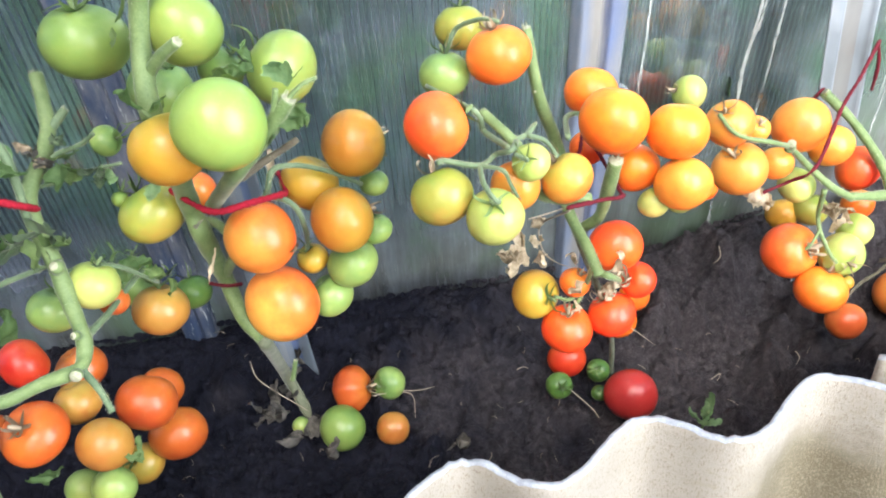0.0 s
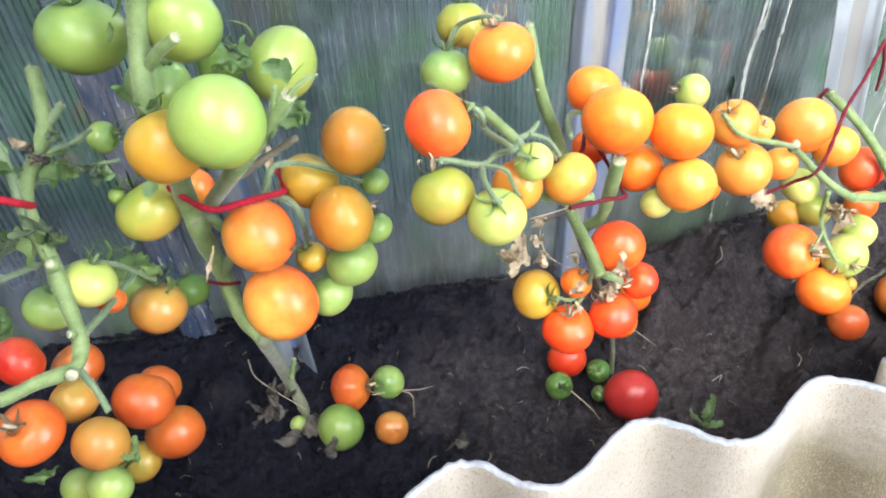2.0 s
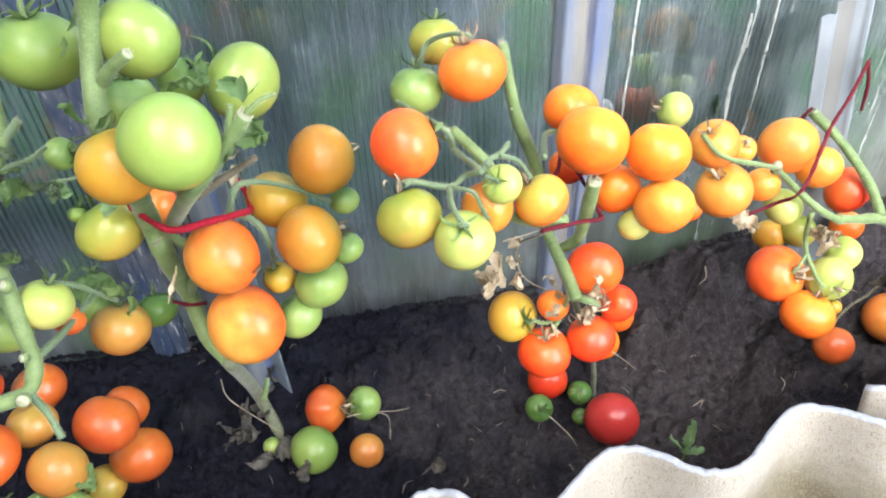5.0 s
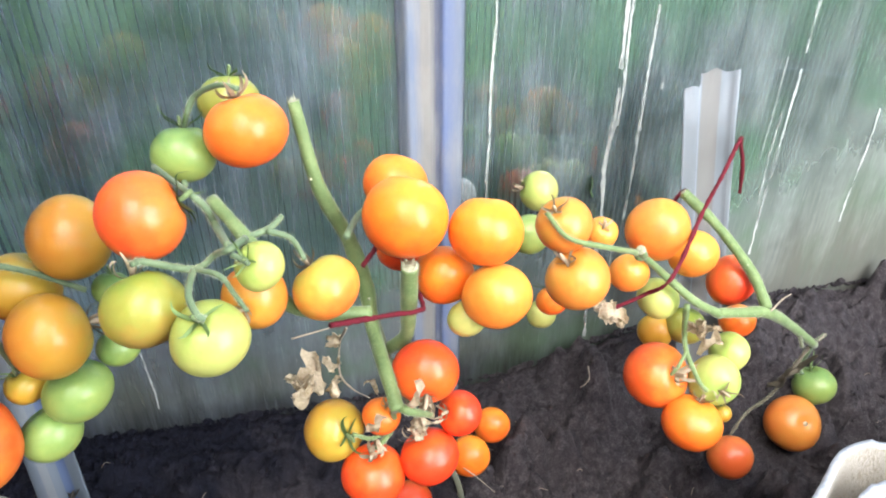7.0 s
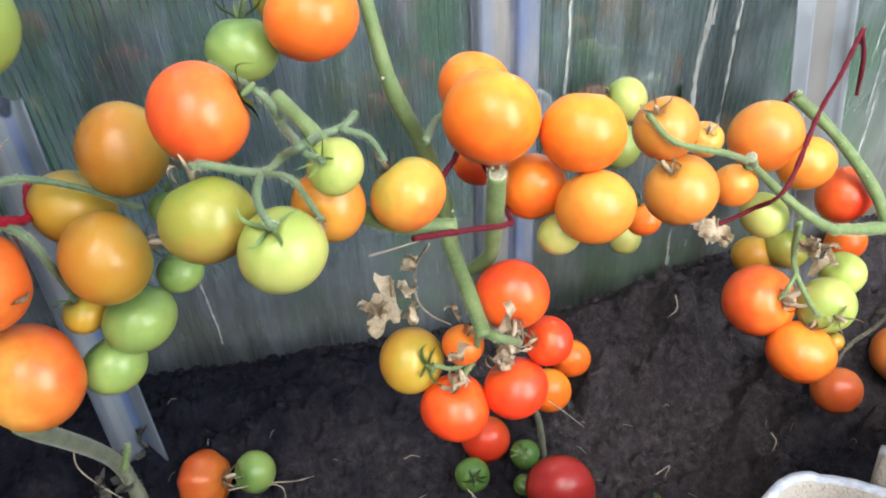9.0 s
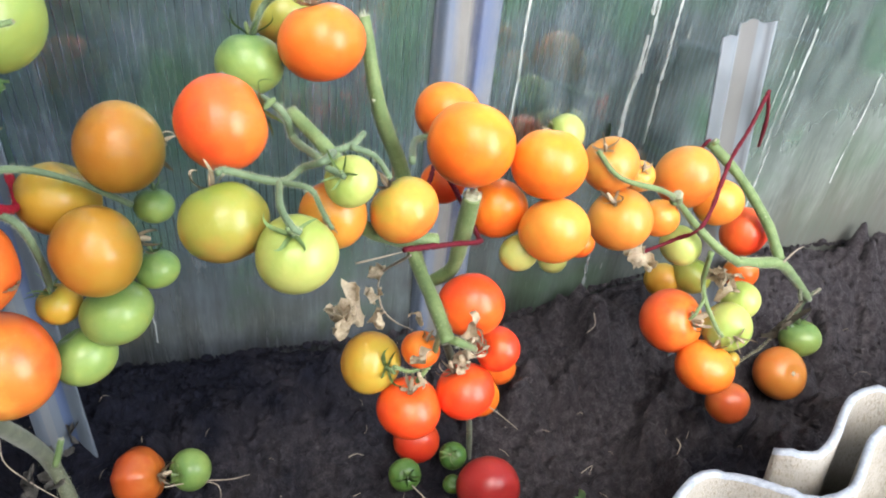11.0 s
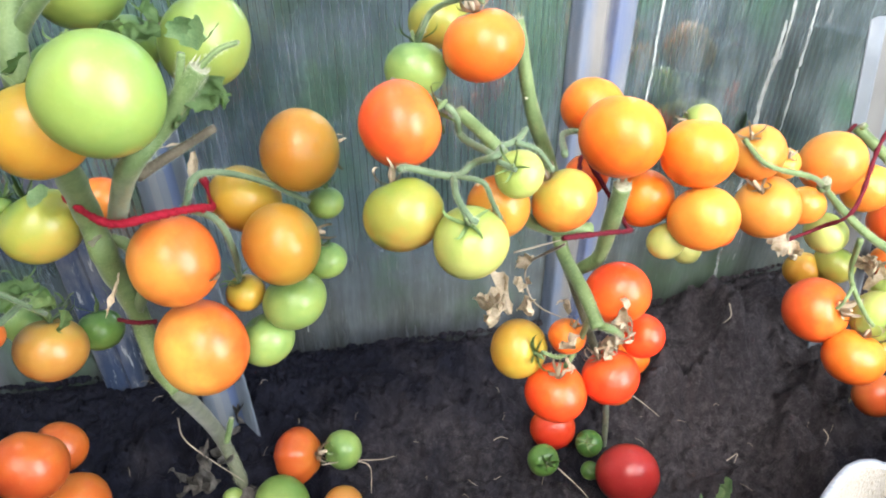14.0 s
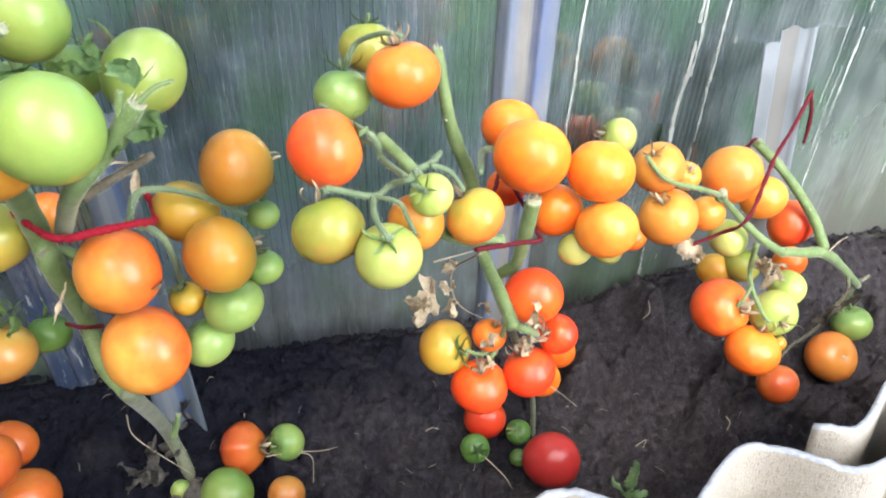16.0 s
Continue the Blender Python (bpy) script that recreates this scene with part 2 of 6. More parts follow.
def sheet_mat():
    """Clear polycarbonate skin with grime and dried drops: see-through, dusty in patches, with a clear shine."""
    m, nt, b = mat("polycarbonate_skin", 0.5, 0.1)
    dirt = noise_tex(nt, coords(nt, "Object", (26, 26, 5)), 1, 6, 0.65)
    blot = noise_tex(nt, coords(nt, "Object", (6, 6, 5)), 1, 4, 0.6)
    run = noise_tex(nt, coords(nt, "Object", (170, 170, 8)), 1, 5, 0.65)
    dash = noise_tex(nt, coords(nt, "Object", (420, 420, 26)), 1, 3, 0.6)
    sep = nt.nodes.new("ShaderNodeSeparateXYZ")
    nt.links.new(coords(nt), sep.inputs[0])
    high = maths(nt, "ADD", sep.outputs[2], maths(nt, "MULTIPLY_ADD", dirt, 0.22, maths(nt, "MULTIPLY", run, 0.10)))
    high = maths(nt, "ADD", high, maths(nt, "MULTIPLY", ramp(nt, sep.outputs[0], (0.42, (0, 0, 0)), (0.75, (1, 1, 1))), -0.12))
    low = ramp(nt, high, (0.24, (1, 1, 1)), (0.50, (0, 0, 0)))
    splash = maths(nt, "MULTIPLY", low, maths(nt, "MULTIPLY_ADD", run, 0.5, 0.65))
    along = nt.nodes.new("ShaderNodeMapRange")
    along.inputs["From Min"].default_value, along.inputs["From Max"].default_value = -0.25, 0.75
    nt.links.new(sep.outputs[0], along.inputs["Value"])
    haze = along.outputs[0]
    # dark blue grime westwards stands in for reflected sky, paler greenish grime eastwards
    sky_tint = ramp(nt, dirt, (0.32, (0.085, 0.12, 0.195)), (0.68, (0.33, 0.395, 0.53)))
    greenish = ramp(nt, dirt, (0.3, (0.14, 0.20, 0.17)), (0.7, (0.42, 0.50, 0.45)))
    clean = mix(nt, haze, sky_tint, greenish)
    clean = mix(nt, ramp(nt, blot, (0.36, (0.75, 0.75, 0.75)), (0.50, (0, 0, 0))), clean, (0.05, 0.085, 0.085))
    clean = mix(nt, ramp(nt, blot, (0.51, (0, 0, 0)), (0.62, (0.8, 0.8, 0.8))), clean, (0.13, 0.27, 0.165))
    drops = noise_tex(nt, coords(nt, "Object", (330, 330, 80)), 1, 3)
    clean = mix(nt, ramp(nt, drops, (0.66, (0, 0, 0)), (0.74, (0.7, 0.7, 0.7))), clean, (0.55, 0.62, 0.66))
    clean = mix(nt, ramp(nt, dash, (0.60, (0, 0, 0)), (0.72, (0.4, 0.4, 0.4))), clean, (0.50, 0.56, 0.58))
    mud = mix(nt, run, (0.040, 0.046, 0.030), (0.125, 0.13, 0.092))
    mud = mix(nt, ramp(nt, blot, (0.45, (0, 0, 0)), (0.6, (0.8, 0.8, 0.8))), mud, (0.06, 0.085, 0.045))
    mud = mix(nt, ramp(nt, sep.outputs[0], (0.36, (0, 0, 0)), (0.62, (0.75, 0.75, 0.75))), mud, mix(nt, run, (0.06, 0.059, 0.050), (0.18, 0.175, 0.155)))
    wet = ramp(nt, maths(nt, "ADD", sep.outputs[2], maths(nt, "MULTIPLY_ADD", dirt, 0.05, maths(nt, "MULTIPLY", blot, 0.06))), (0.150, (1, 1, 1)), (0.185, (0, 0, 0)))
    mud = mix(nt, wet, mud, (0.016, 0.016, 0.013))
    nt.links.new(mix(nt, splash, clean, mud), b.inputs["Base Color"])
    nt.links.new(maths(nt, "MULTIPLY_ADD", splash, 0.4, 0.5), b.inputs["Roughness"])
    tr = nt.nodes.new("ShaderNodeBsdfTransparent")
    tr.inputs[0].default_value = (0.85, 0.91, 0.95, 1)
    mx = nt.nodes.new("ShaderNodeMixShader")
    cover = maths(nt, "MULTIPLY_ADD", dirt, 0.40, maths(nt, "MULTIPLY_ADD", blot, 0.30, maths(nt, "MULTIPLY_ADD", run, 0.30, maths(nt, "MULTIPLY_ADD", haze, 0.21, -0.37))))
    cover = maths(nt, "ADD", cover, ramp(nt, dash, (0.60, (0, 0, 0)), (0.72, (0.2, 0.2, 0.2))))
    nt.links.new(maths(nt, "ADD", maths(nt, "MULTIPLY", splash, 0.75), cover), mx.inputs[0])
    nt.links.new(tr.outputs[0], mx.inputs[1])
    nt.links.new(b.outputs[0], mx.inputs[2])
    # four clear surfaces, one behind the other, shine together
    gl = nt.nodes.new("ShaderNodeBsdfGlossy")
    nt.links.new(maths(nt, "MULTIPLY_ADD", splash, 0.6, 0.06), gl.inputs["Roughness"])
    wave = node(nt, "ShaderNodeTexWave", Scale=44.0)
    wave.bands_direction = "X"
    nt.links.new(coords(nt), wave.inputs["Vector"])
    ripple = node(nt, "ShaderNodeBump", Strength=0.07, Distance=0.002)
    nt.links.new(maths(nt, "ADD", maths(nt, "MULTIPLY", blot, 0.5), maths(nt, "MULTIPLY", wave.outputs["Fac"], 0.12)), ripple.inputs["Height"])
    nt.links.new(ripple.outputs[0], gl.inputs["Normal"])
    fr = node(nt, "ShaderNodeFresnel", IOR=1.55)
    m2 = nt.nodes.new("ShaderNodeMixShader")
    nt.links.new(maths(nt, "MINIMUM", maths(nt, "MULTIPLY", maths(nt, "MULTIPLY", fr.outputs[0], 2.1), maths(nt, "MULTIPLY_ADD", splash, -0.8, 1.0)), 0.7), m2.inputs[0])
    nt.links.new(mx.outputs[0], m2.inputs[1])
    nt.links.new(gl.outputs[0], m2.inputs[2])
    nt.links.new(m2.outputs[0], nt.nodes["Material Output"].inputs["Surface"])
    return m


def frosted_mat():
    """The outer skin, scratched dull by weather: what lies behind it blurs."""
    m, nt, b = mat("polycarbonate_outer", 0.30, 0.3)
    b.inputs["Transmission Weight"].default_value = 1.0
    b.inputs["IOR"].default_value = 1.25
    b.inputs["Base Color"].default_value = (0.86, 0.91, 0.93, 1)
    return m


def milky_mat(name, colour, clear, rough=0.4, patchy=False):
    m, nt, b = mat(name, rough, 0.5)
    n1 = noise_tex(nt, coords(nt, "Object", (30, 30, 5)), 1, 5)
    nt.links.new(ramp(nt, n1, (0.3, tuple(v * 0.75 for v in colour)), (0.7, colour)), b.inputs["Base Color"])
    bump(nt, b, n1, 0.2, 0.002)
    tr = nt.nodes.new("ShaderNodeBsdfTransparent")
    mx = nt.nodes.new("ShaderNodeMixShader")
    mx.inputs[0].default_value = 1 - clear
    if patchy:
        patch = noise_tex(nt, coords(nt, "Object", (60, 60, 7)), 1, 4, 0.7)
        nt.links.new(ramp(nt, patch, (0.36, (0.05, 0.05, 0.05)), (0.64, (0.8, 0.8, 0.8))), mx.inputs[0])
    nt.links.new(tr.outputs[0], mx.inputs[1])
    nt.links.new(b.outputs[0], mx.inputs[2])
    nt.links.new(mx.outputs[0], nt.nodes["Material Output"].inputs["Surface"])
    return m


SHEET, FROSTED = sheet_mat(), frosted_mat()
RIB = milky_mat("polycarbonate_web", (0.14, 0.185, 0.195), 0.5, patchy=True)
ROOF = milky_mat("polycarbonate_roof", (0.7, 0.74, 0.75), 0.8)
STAKE = milky_mat("plastic_strip", (0.205, 0.235, 0.265), 0.22, 0.55)
STAKE_DUST = milky_mat("dusty_plastic_strip", (0.185, 0.185, 0.178), 0.2, 0.7)
STAKE_FOLD = milky_mat("clean_plastic_fold", (0.25, 0.285, 0.32), 0.2, 0.5)
STAKE_BLUE = milky_mat("blue_grey_plastic_strip", (0.15, 0.185, 0.225), 0.25, 0.5)
STAKE_BAND = milky_mat("blue_film_band", (0.085, 0.125, 0.23), 0.2, 0.45)
STAKE_CREAM = milky_mat("cream_plastic_band", (0.185, 0.205, 0.225), 0.2, 0.5)


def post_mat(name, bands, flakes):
    """Painted profile: soft lengthwise bands of blue paint, dust and coloured-in sheen, paler where the paint has
    flaked off.
    """
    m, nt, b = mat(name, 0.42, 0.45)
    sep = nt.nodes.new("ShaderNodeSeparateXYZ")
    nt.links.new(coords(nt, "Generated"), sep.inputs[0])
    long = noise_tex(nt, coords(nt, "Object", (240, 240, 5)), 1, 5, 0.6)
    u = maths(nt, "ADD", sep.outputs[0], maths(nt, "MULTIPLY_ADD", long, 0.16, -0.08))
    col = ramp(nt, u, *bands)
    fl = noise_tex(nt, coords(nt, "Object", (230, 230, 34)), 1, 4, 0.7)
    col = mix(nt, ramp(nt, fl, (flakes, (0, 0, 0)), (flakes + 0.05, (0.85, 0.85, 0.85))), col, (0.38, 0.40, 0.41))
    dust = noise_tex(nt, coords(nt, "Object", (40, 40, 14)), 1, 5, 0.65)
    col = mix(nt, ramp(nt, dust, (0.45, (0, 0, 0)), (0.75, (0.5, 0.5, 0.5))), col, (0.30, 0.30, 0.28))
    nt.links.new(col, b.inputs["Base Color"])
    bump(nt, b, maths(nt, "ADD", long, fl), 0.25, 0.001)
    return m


# pale bands carry the metal's reflections, the dark one paints shade into the groove
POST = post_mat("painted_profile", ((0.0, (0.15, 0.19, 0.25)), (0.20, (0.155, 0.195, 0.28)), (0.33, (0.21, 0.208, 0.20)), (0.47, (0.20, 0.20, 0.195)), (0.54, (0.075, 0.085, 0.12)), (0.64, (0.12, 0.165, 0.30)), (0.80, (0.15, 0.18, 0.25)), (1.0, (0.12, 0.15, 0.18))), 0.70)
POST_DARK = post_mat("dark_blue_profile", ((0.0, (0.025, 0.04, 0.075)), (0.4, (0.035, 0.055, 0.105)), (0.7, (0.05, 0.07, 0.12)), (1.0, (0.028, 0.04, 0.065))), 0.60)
STREAK = milky_mat("lime_streak", (0.60, 0.64, 0.62), 0.40, 0.9, patchy=True)
GRASS = plain("outside_grass", (0.045, 0.10, 0.035), (0.16, 0.26, 0.10), 0.9, 2)
BUSH = plain("outside_leaves", (0.02, 0.06, 0.018), (0.10, 0.20, 0.06), 0.7, 30)
CLEAR = milky_mat("clear_plastic", (0.42, 0.46, 0.48), 0.72, 0.15)


# ---------------------------------------------------------------- mesh helpers
def finish(name, bm, material, smooth=True):
    me = bpy.data.meshes.new(name)
    bm.to_mesh(me)
    bm.free()
    for m in material if isinstance(material, (list, tuple)) else [material]:
        me.materials.append(m)
    if smooth:
        me.polygons.foreach_set("use_smooth", [True] * len(me.polygons))
    return me


def part(name, bm, material, parent=None, label="", smooth=True):
    ob = new(name, finish(name, bm, material, smooth))
    if parent:
        ob.parent = parent
    return tagged(ob, label)


def thing(name, label, category, group="", place=(0, 0, 0), kind=""):
    ob = new(name)
    ob.empty_display_size = 0.02
    ob.location = place
    return tagged(ob, label, category, group, kind)


def spline(points, steps=6):
    """A smooth line through the points (Catmull-Rom)."""
    p = [Vector(q) for q in points]
    if len(p) == 2:
        return [p[0].lerp(p[1], k / steps) for k in range(steps + 1)]
    p = [2 * p[0] - p[1]] + p + [2 * p[-1] - p[-2]]
    out = []
    for k in range(1, len(p) - 2):
        a, b, c, d = p[k - 1 : k + 3]
        for s in range(steps):
            t = s / steps
            out.append(0.5 * (2 * b + (c - a) * t + (2 * a - 5 * b + 4 * c - d) * t * t + (3 * b - a - 3 * c + d) * t**3))
    out.append(p[-2])
    return out


def tube(bm, points, radii, sides=10, steps=6, wobble=0.0, cap=0, seed=0):
    """A tapering round stalk through the points; cap: the material index of its end faces."""
    line = spline(points, steps)
    n = len(line)
    rs = np.interp(np.linspace(0, 1, n), np.linspace(0, 1, len(radii)), radii)
    up = Vector((0.3, 0.2, 1)).normalized()
    rings = []
    for k, q in enumerate(line):
        d = (line[min(k + 1, n - 1)] - line[max(k - 1, 0)]).normalized()
        u = d.cross(up)
        u = u.normalized() if u.length > 1e-3 else d.orthogonal().normalized()
        v = d.cross(u)
        r = float(rs[k]) * (1 + wobble * noise.noise(q * 60 + Vector((seed, 0, 0))))
        rings.append([bm.verts.new(q + r * (math.cos(a) * u + math.sin(a) * v)) for a in (2 * math.pi * s / sides for s in range(sides))])
    for a, b in zip(rings, rings[1:]):
        for s in range(sides):
            bm.faces.new((a[s], a[(s + 1) % sides], b[(s + 1) % sides], b[s]))
    bm.faces.new(rings[0][::-1])
    bm.faces.new(rings[-1]).material_index = cap
    return bm


def box(bm, x0, x1, y0, y1, z0, z1):
    v = [bm.verts.new((x, y, z)) for x in (x0, x1) for y in (y0, y1) for z in (z0, z1)]
    for f in ((0, 1, 3, 2), (4, 6, 7, 5), (0, 4, 5, 1), (2, 3, 7, 6), (0, 2, 6, 4), (1, 5, 7, 3)):
        bm.faces.new([v[k] for k in f])
    return bm


def smooth01(a, b, x):
    t = min(1, max(0, (x - a) / (b - a)))
    return t * t * (3 - 2 * t)


# ---------------------------------------------------------------- ground
def wall_y(x, z):
    return 0.897 + 0.21 * x - 0.19 * z


def soil_z(x, y):
    """Height of the bed: level in the middle, banked up against the wall, higher to the east."""
    d = wall_y(x, 0.1) - y
    z = 0.004 + 0.085 * smooth01(0.21, 0.0, d) + 0.04 * smooth01(0.30, 0.62, x) + 0.035 * smooth01(0.20, 0.42, x) * smooth01(0.20, 0.05, d)
    z += 0.035 * smooth01(0.62, 0.50, y) * smooth01(0.0, 0.3, x)
    return z


def sheet_y(x):
    """The line along which the cement sheets stand."""
    return 0.467 + 0.164 * x


def wave_y(x, pitch=0.180, depth=0.054):
    return sheet_y(x) + depth / 2 * math.cos(2 * math.pi * (x - 0.166) / pitch)


def dome(cells):
    return max(0.0, 1 - (1.45 * cells) ** 2)


def soil_top(x, y):
    """The bed with its clods, crumbs and cracks."""
    z = soil_z(x, y)
    q = Vector((x, y, 0))
    c = noise.noise(q * 13 + Vector((7, 3, 1)))
    warp = q + 0.006 * Vector((noise.noise(q * 45), noise.noise(q * 45 + Vector((5, 5, 5))), 0))
    near = smooth01(0.0, 0.03, wall_y(x, z) - y)
    z += -0.016 + 0.010 * noise.noise(q * 7)
    z += near * 0.026 * dome(noise.voronoi(warp * 26)[0][0]) * max(0.0, 0.32 + 1.5 * c) * (1 + 1.3 * smooth01(0.14, 0.34, x))
    z += 0.0055 * dome(noise.voronoi(warp * 62 + Vector((3, 1, 0)))[0][0]) * max(0.25, 0.75 + noise.noise(q * 19))
    z += 0.0050 * noise.fractal(q * 38 + Vector((1, 4, 2)), 0.7, 2.1, 5) + 0.0030 * dome(noise.voronoi(warp * 150 + Vector((1, 8, 0)))[0][0])
    z -= near * 0.05 * max(0.0, noise.noise(q * 20 + Vector((2, 9, 4))) - 0.30)
    z -= near * (0.034 * max(0.0, noise.noise(q * 48 + Vector((6, 1, 8))) - 0.34) + 0.020 * max(0.0, noise.noise(q * 105 + Vector((4, 4, 1))) - 0.32))
    return z + 0.0013 * noise.noise(q * 330)


def build_ground():
    # the whole floor: path, bed and the land outside in one sheet
    xs = np.concatenate([np.linspace(-40, -0.8, 24), np.arange(-0.78, 1.05, 0.0023), np.linspace(1.06, 40, 24)])
    ys = np.concatenate([np.linspace(-40, 0.34, 30), np.arange(0.35, 1.10, 0.0023), np.linspace(1.105, 60, 30)])
    verts, nx = [], len(xs)
    for y in ys:
        for x in xs:
            if y < wave_y(x):
                z = -0.30
            elif y > wall_y(x, 0) + 0.02:
                z = 0.02
            elif -0.8 < x < 1.05 and 0.34 < y < 1.1:
                z = soil_top(x, y)
            else:
                z = soil_z(x, y)
            verts.append((x, y, z))
    faces = [(j * nx + i, j * nx + i + 1, (j + 1) * nx + i + 1, (j + 1) * nx + i) for j in range(len(ys) - 1) for i in range(nx - 1)]
    me = bpy.data.meshes.new("ground")
    me.from_pydata(verts, [], faces)
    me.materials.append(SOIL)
    me.materials.append(GRASS)
    rows_in = int(np.sum(ys < 1.10))
    me.polygons.foreach_set("material_index", [0 if k // (nx - 1) < rows_in else 1 for k in range(len(me.polygons))])
    me.polygons.foreach_set("use_smooth", [True] * len(me.polygons))
    return tagged(new("ground", me), "dark damp crumbly soil of the greenhouse bed", "ground", kind="structure")


build_ground()


def soil_crumbs():
    """Loose crumbs and small clods lying on the bed and clinging along the foot of the wall."""
    rnd = random.Random(5)
    g = (1 + 5**0.5) / 2
    ico = [Vector(v).normalized() for v in ((-1, g, 0), (1, g, 0), (-1, -g, 0), (1, -g, 0), (0, -1, g), (0, 1, g), (0, -1, -g), (0, 1, -g), (g, 0, -1), (g, 0, 1), (-g, 0, -1), (-g, 0, 1))]
    tri = ((0, 11, 5), (0, 5, 1), (0, 1, 7), (0, 7, 10), (0, 10, 11), (1, 5, 9), (5, 11, 4), (11, 10, 2), (10, 7, 6), (7, 1, 8), (3, 9, 4), (3, 4, 2), (3, 2, 6), (3, 6, 8), (3, 8, 9), (4, 9, 5), (2, 4, 11), (6, 2, 10), (8, 6, 7), (9, 8, 1))
    verts, faces = [], []

    def crumb(p, r):
        base = len(verts)
        turn = Matrix.Rotation(rnd.uniform(0, 6.3), 3, Vector((rnd.gauss(0, 1), rnd.gauss(0, 1), 1)).normalized())
        s = [rnd.uniform(0.7, 1.25) for _ in range(3)]
        for v in ico:
            w = turn @ Vector((v.x * s[0], v.y * s[1], v.z * s[2])) * r * rnd.uniform(0.75, 1.2)
            verts.append(p + w)
        faces.extend([(a + base, b + base, c + base) for a, b, c in tri])

    for _ in range(9000):
        x = rnd.uniform(-0.68, 0.95)
        y = rnd.uniform(wave_y(x) + 0.01, wall_y(x, 0.08) - 0.004)
        if noise.noise(Vector((x, y, 0)) * 11) < rnd.uniform(-0.5, 0.35):
            continue
        r = 0.0011 * math.exp(abs(rnd.gauss(0, 0.75)))
        crumb(Vector((x, y, soil_top(x, y) + 0.1 * r)), min(r, 0.0065))
    for _ in range(1100):
        x = rnd.uniform(-0.68, 0.95)
        up = abs(rnd.gauss(0, 0.002)) + 0.006 * max(0, noise.noise(Vector((x * 25, 0, 3))))
        z = soil_z(x, wall_y(x, 0.09)) - 0.010 + up
        crumb(Vector((x, wall_y(x, z) - 0.002, z)), min(0.007, 0.0011 * math.exp(abs(rnd.gauss(0, 0.8)))))
    me = bpy.data.meshes.new("soil_crumbs")
    me.from_pydata(verts, [], faces)
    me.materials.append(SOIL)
    return tagged(new("soil_crumbs", me), "loose dark soil crumbs and small clods on the bed", "soil", kind="stuff")


soil_crumbs()


# ---------------------------------------------------------------- greenhouse wall
WALL_OUT = Vector((-0.21, 1, 0.19)).normalized()
WALL_UP = Vector((0, -0.19, 1)).normalized()
wall_pose = Matrix.Translation((0, 0.897, 0)) @ Matrix((WALL_OUT.cross(WALL_UP), WALL_OUT, WALL_UP)).transposed().to_4x4()


def build_wall():
    # wall frame: x along the wall, z up it, y out of it; the inner skin is at y = 0
    wall = thing("wall_north", "ribbed clear polycarbonate greenhouse wall, grimy and streaked", "greenhouse wall", kind="structure")
    wall.matrix_world = wall_pose
    bm = bmesh.new()
    box(bm, -2.2, 2.6, 0.0, 0.0008, -0.1, 1.9)
    part("inner_skin", bm, SHEET, wall, smooth=False)
    bm = bmesh.new()
    box(bm, -2.2, 2.6, 0.0062, 0.007, -0.1, 1.9)
    part("outer_skin", bm, FROSTED, wall, smooth=False)
    bm = bmesh.new()
    for k in range(int(2.4 / 0.0072)):
        x = -0.95 + 0.0072 * k
        wide = 0.0009 + 0.0009 * noise.noise(Vector((k * 0.73, 2, 0)))
        x += 0.0016 * noise.noise(Vector((k * 1.31, 0, 5)))
        box(bm, x, x + wide, 0.001, 0.006, -0.1, 1.2)
    tagged(part("rib_web", bm, RIB, wall, "fine upright webs inside the panel", smooth=False), kind="stuff")
    return wall


build_wall()


def wall_point(x, z, out=0.0):
    """A point on the inner face of the wall, by its world x and z."""
    return Vector((x, wall_y(x, z) - out, z))


def build_post(x, width, label, material):
    """A rolled metal profile of the greenhouse frame with two rounded ridges, standing flat against the wall."""
    ob = thing("frame_post", label, "frame post", "frame posts", kind="structure")
    bm = bmesh.new()
    prof = [(-1.06, 0)]
    for k in range(37):
        u = -1 + k / 18
        h = 11 * smooth01(-1.0, -0.90, u) * smooth01(1.0, 0.90, u)
        h += 5 * (smooth01(-0.95, -0.78, u) * smooth01(0.02, -0.14, u) + 0.8 * smooth01(0.14, 0.30, u) * smooth01(0.95, 0.72, u))
        prof.append((u, -h))
    prof.append((1.06, 0))
    rows = [[bm.verts.new((px * width / 2, py / 1000 - 0.0008, z)) for px, py in prof] for z in (-0.12, 0.2, 0.5, 0.8, 1.2, 1.8)]
    for a, b in zip(rows, rows[1:]):
        for k in range(len(prof)):
            k2 = (k + 1) % len(prof)
            bm.faces.new((a[k], a[k2], b[k2], b[k]))
    part("profile", bm, material, ob)
    ob.matrix_world = wall_pose @ Matrix.Translation(wall_pose.inverted() @ wall_point(x, 0))
    return ob


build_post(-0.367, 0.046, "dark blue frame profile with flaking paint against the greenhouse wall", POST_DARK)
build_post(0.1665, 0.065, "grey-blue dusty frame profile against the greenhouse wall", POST)


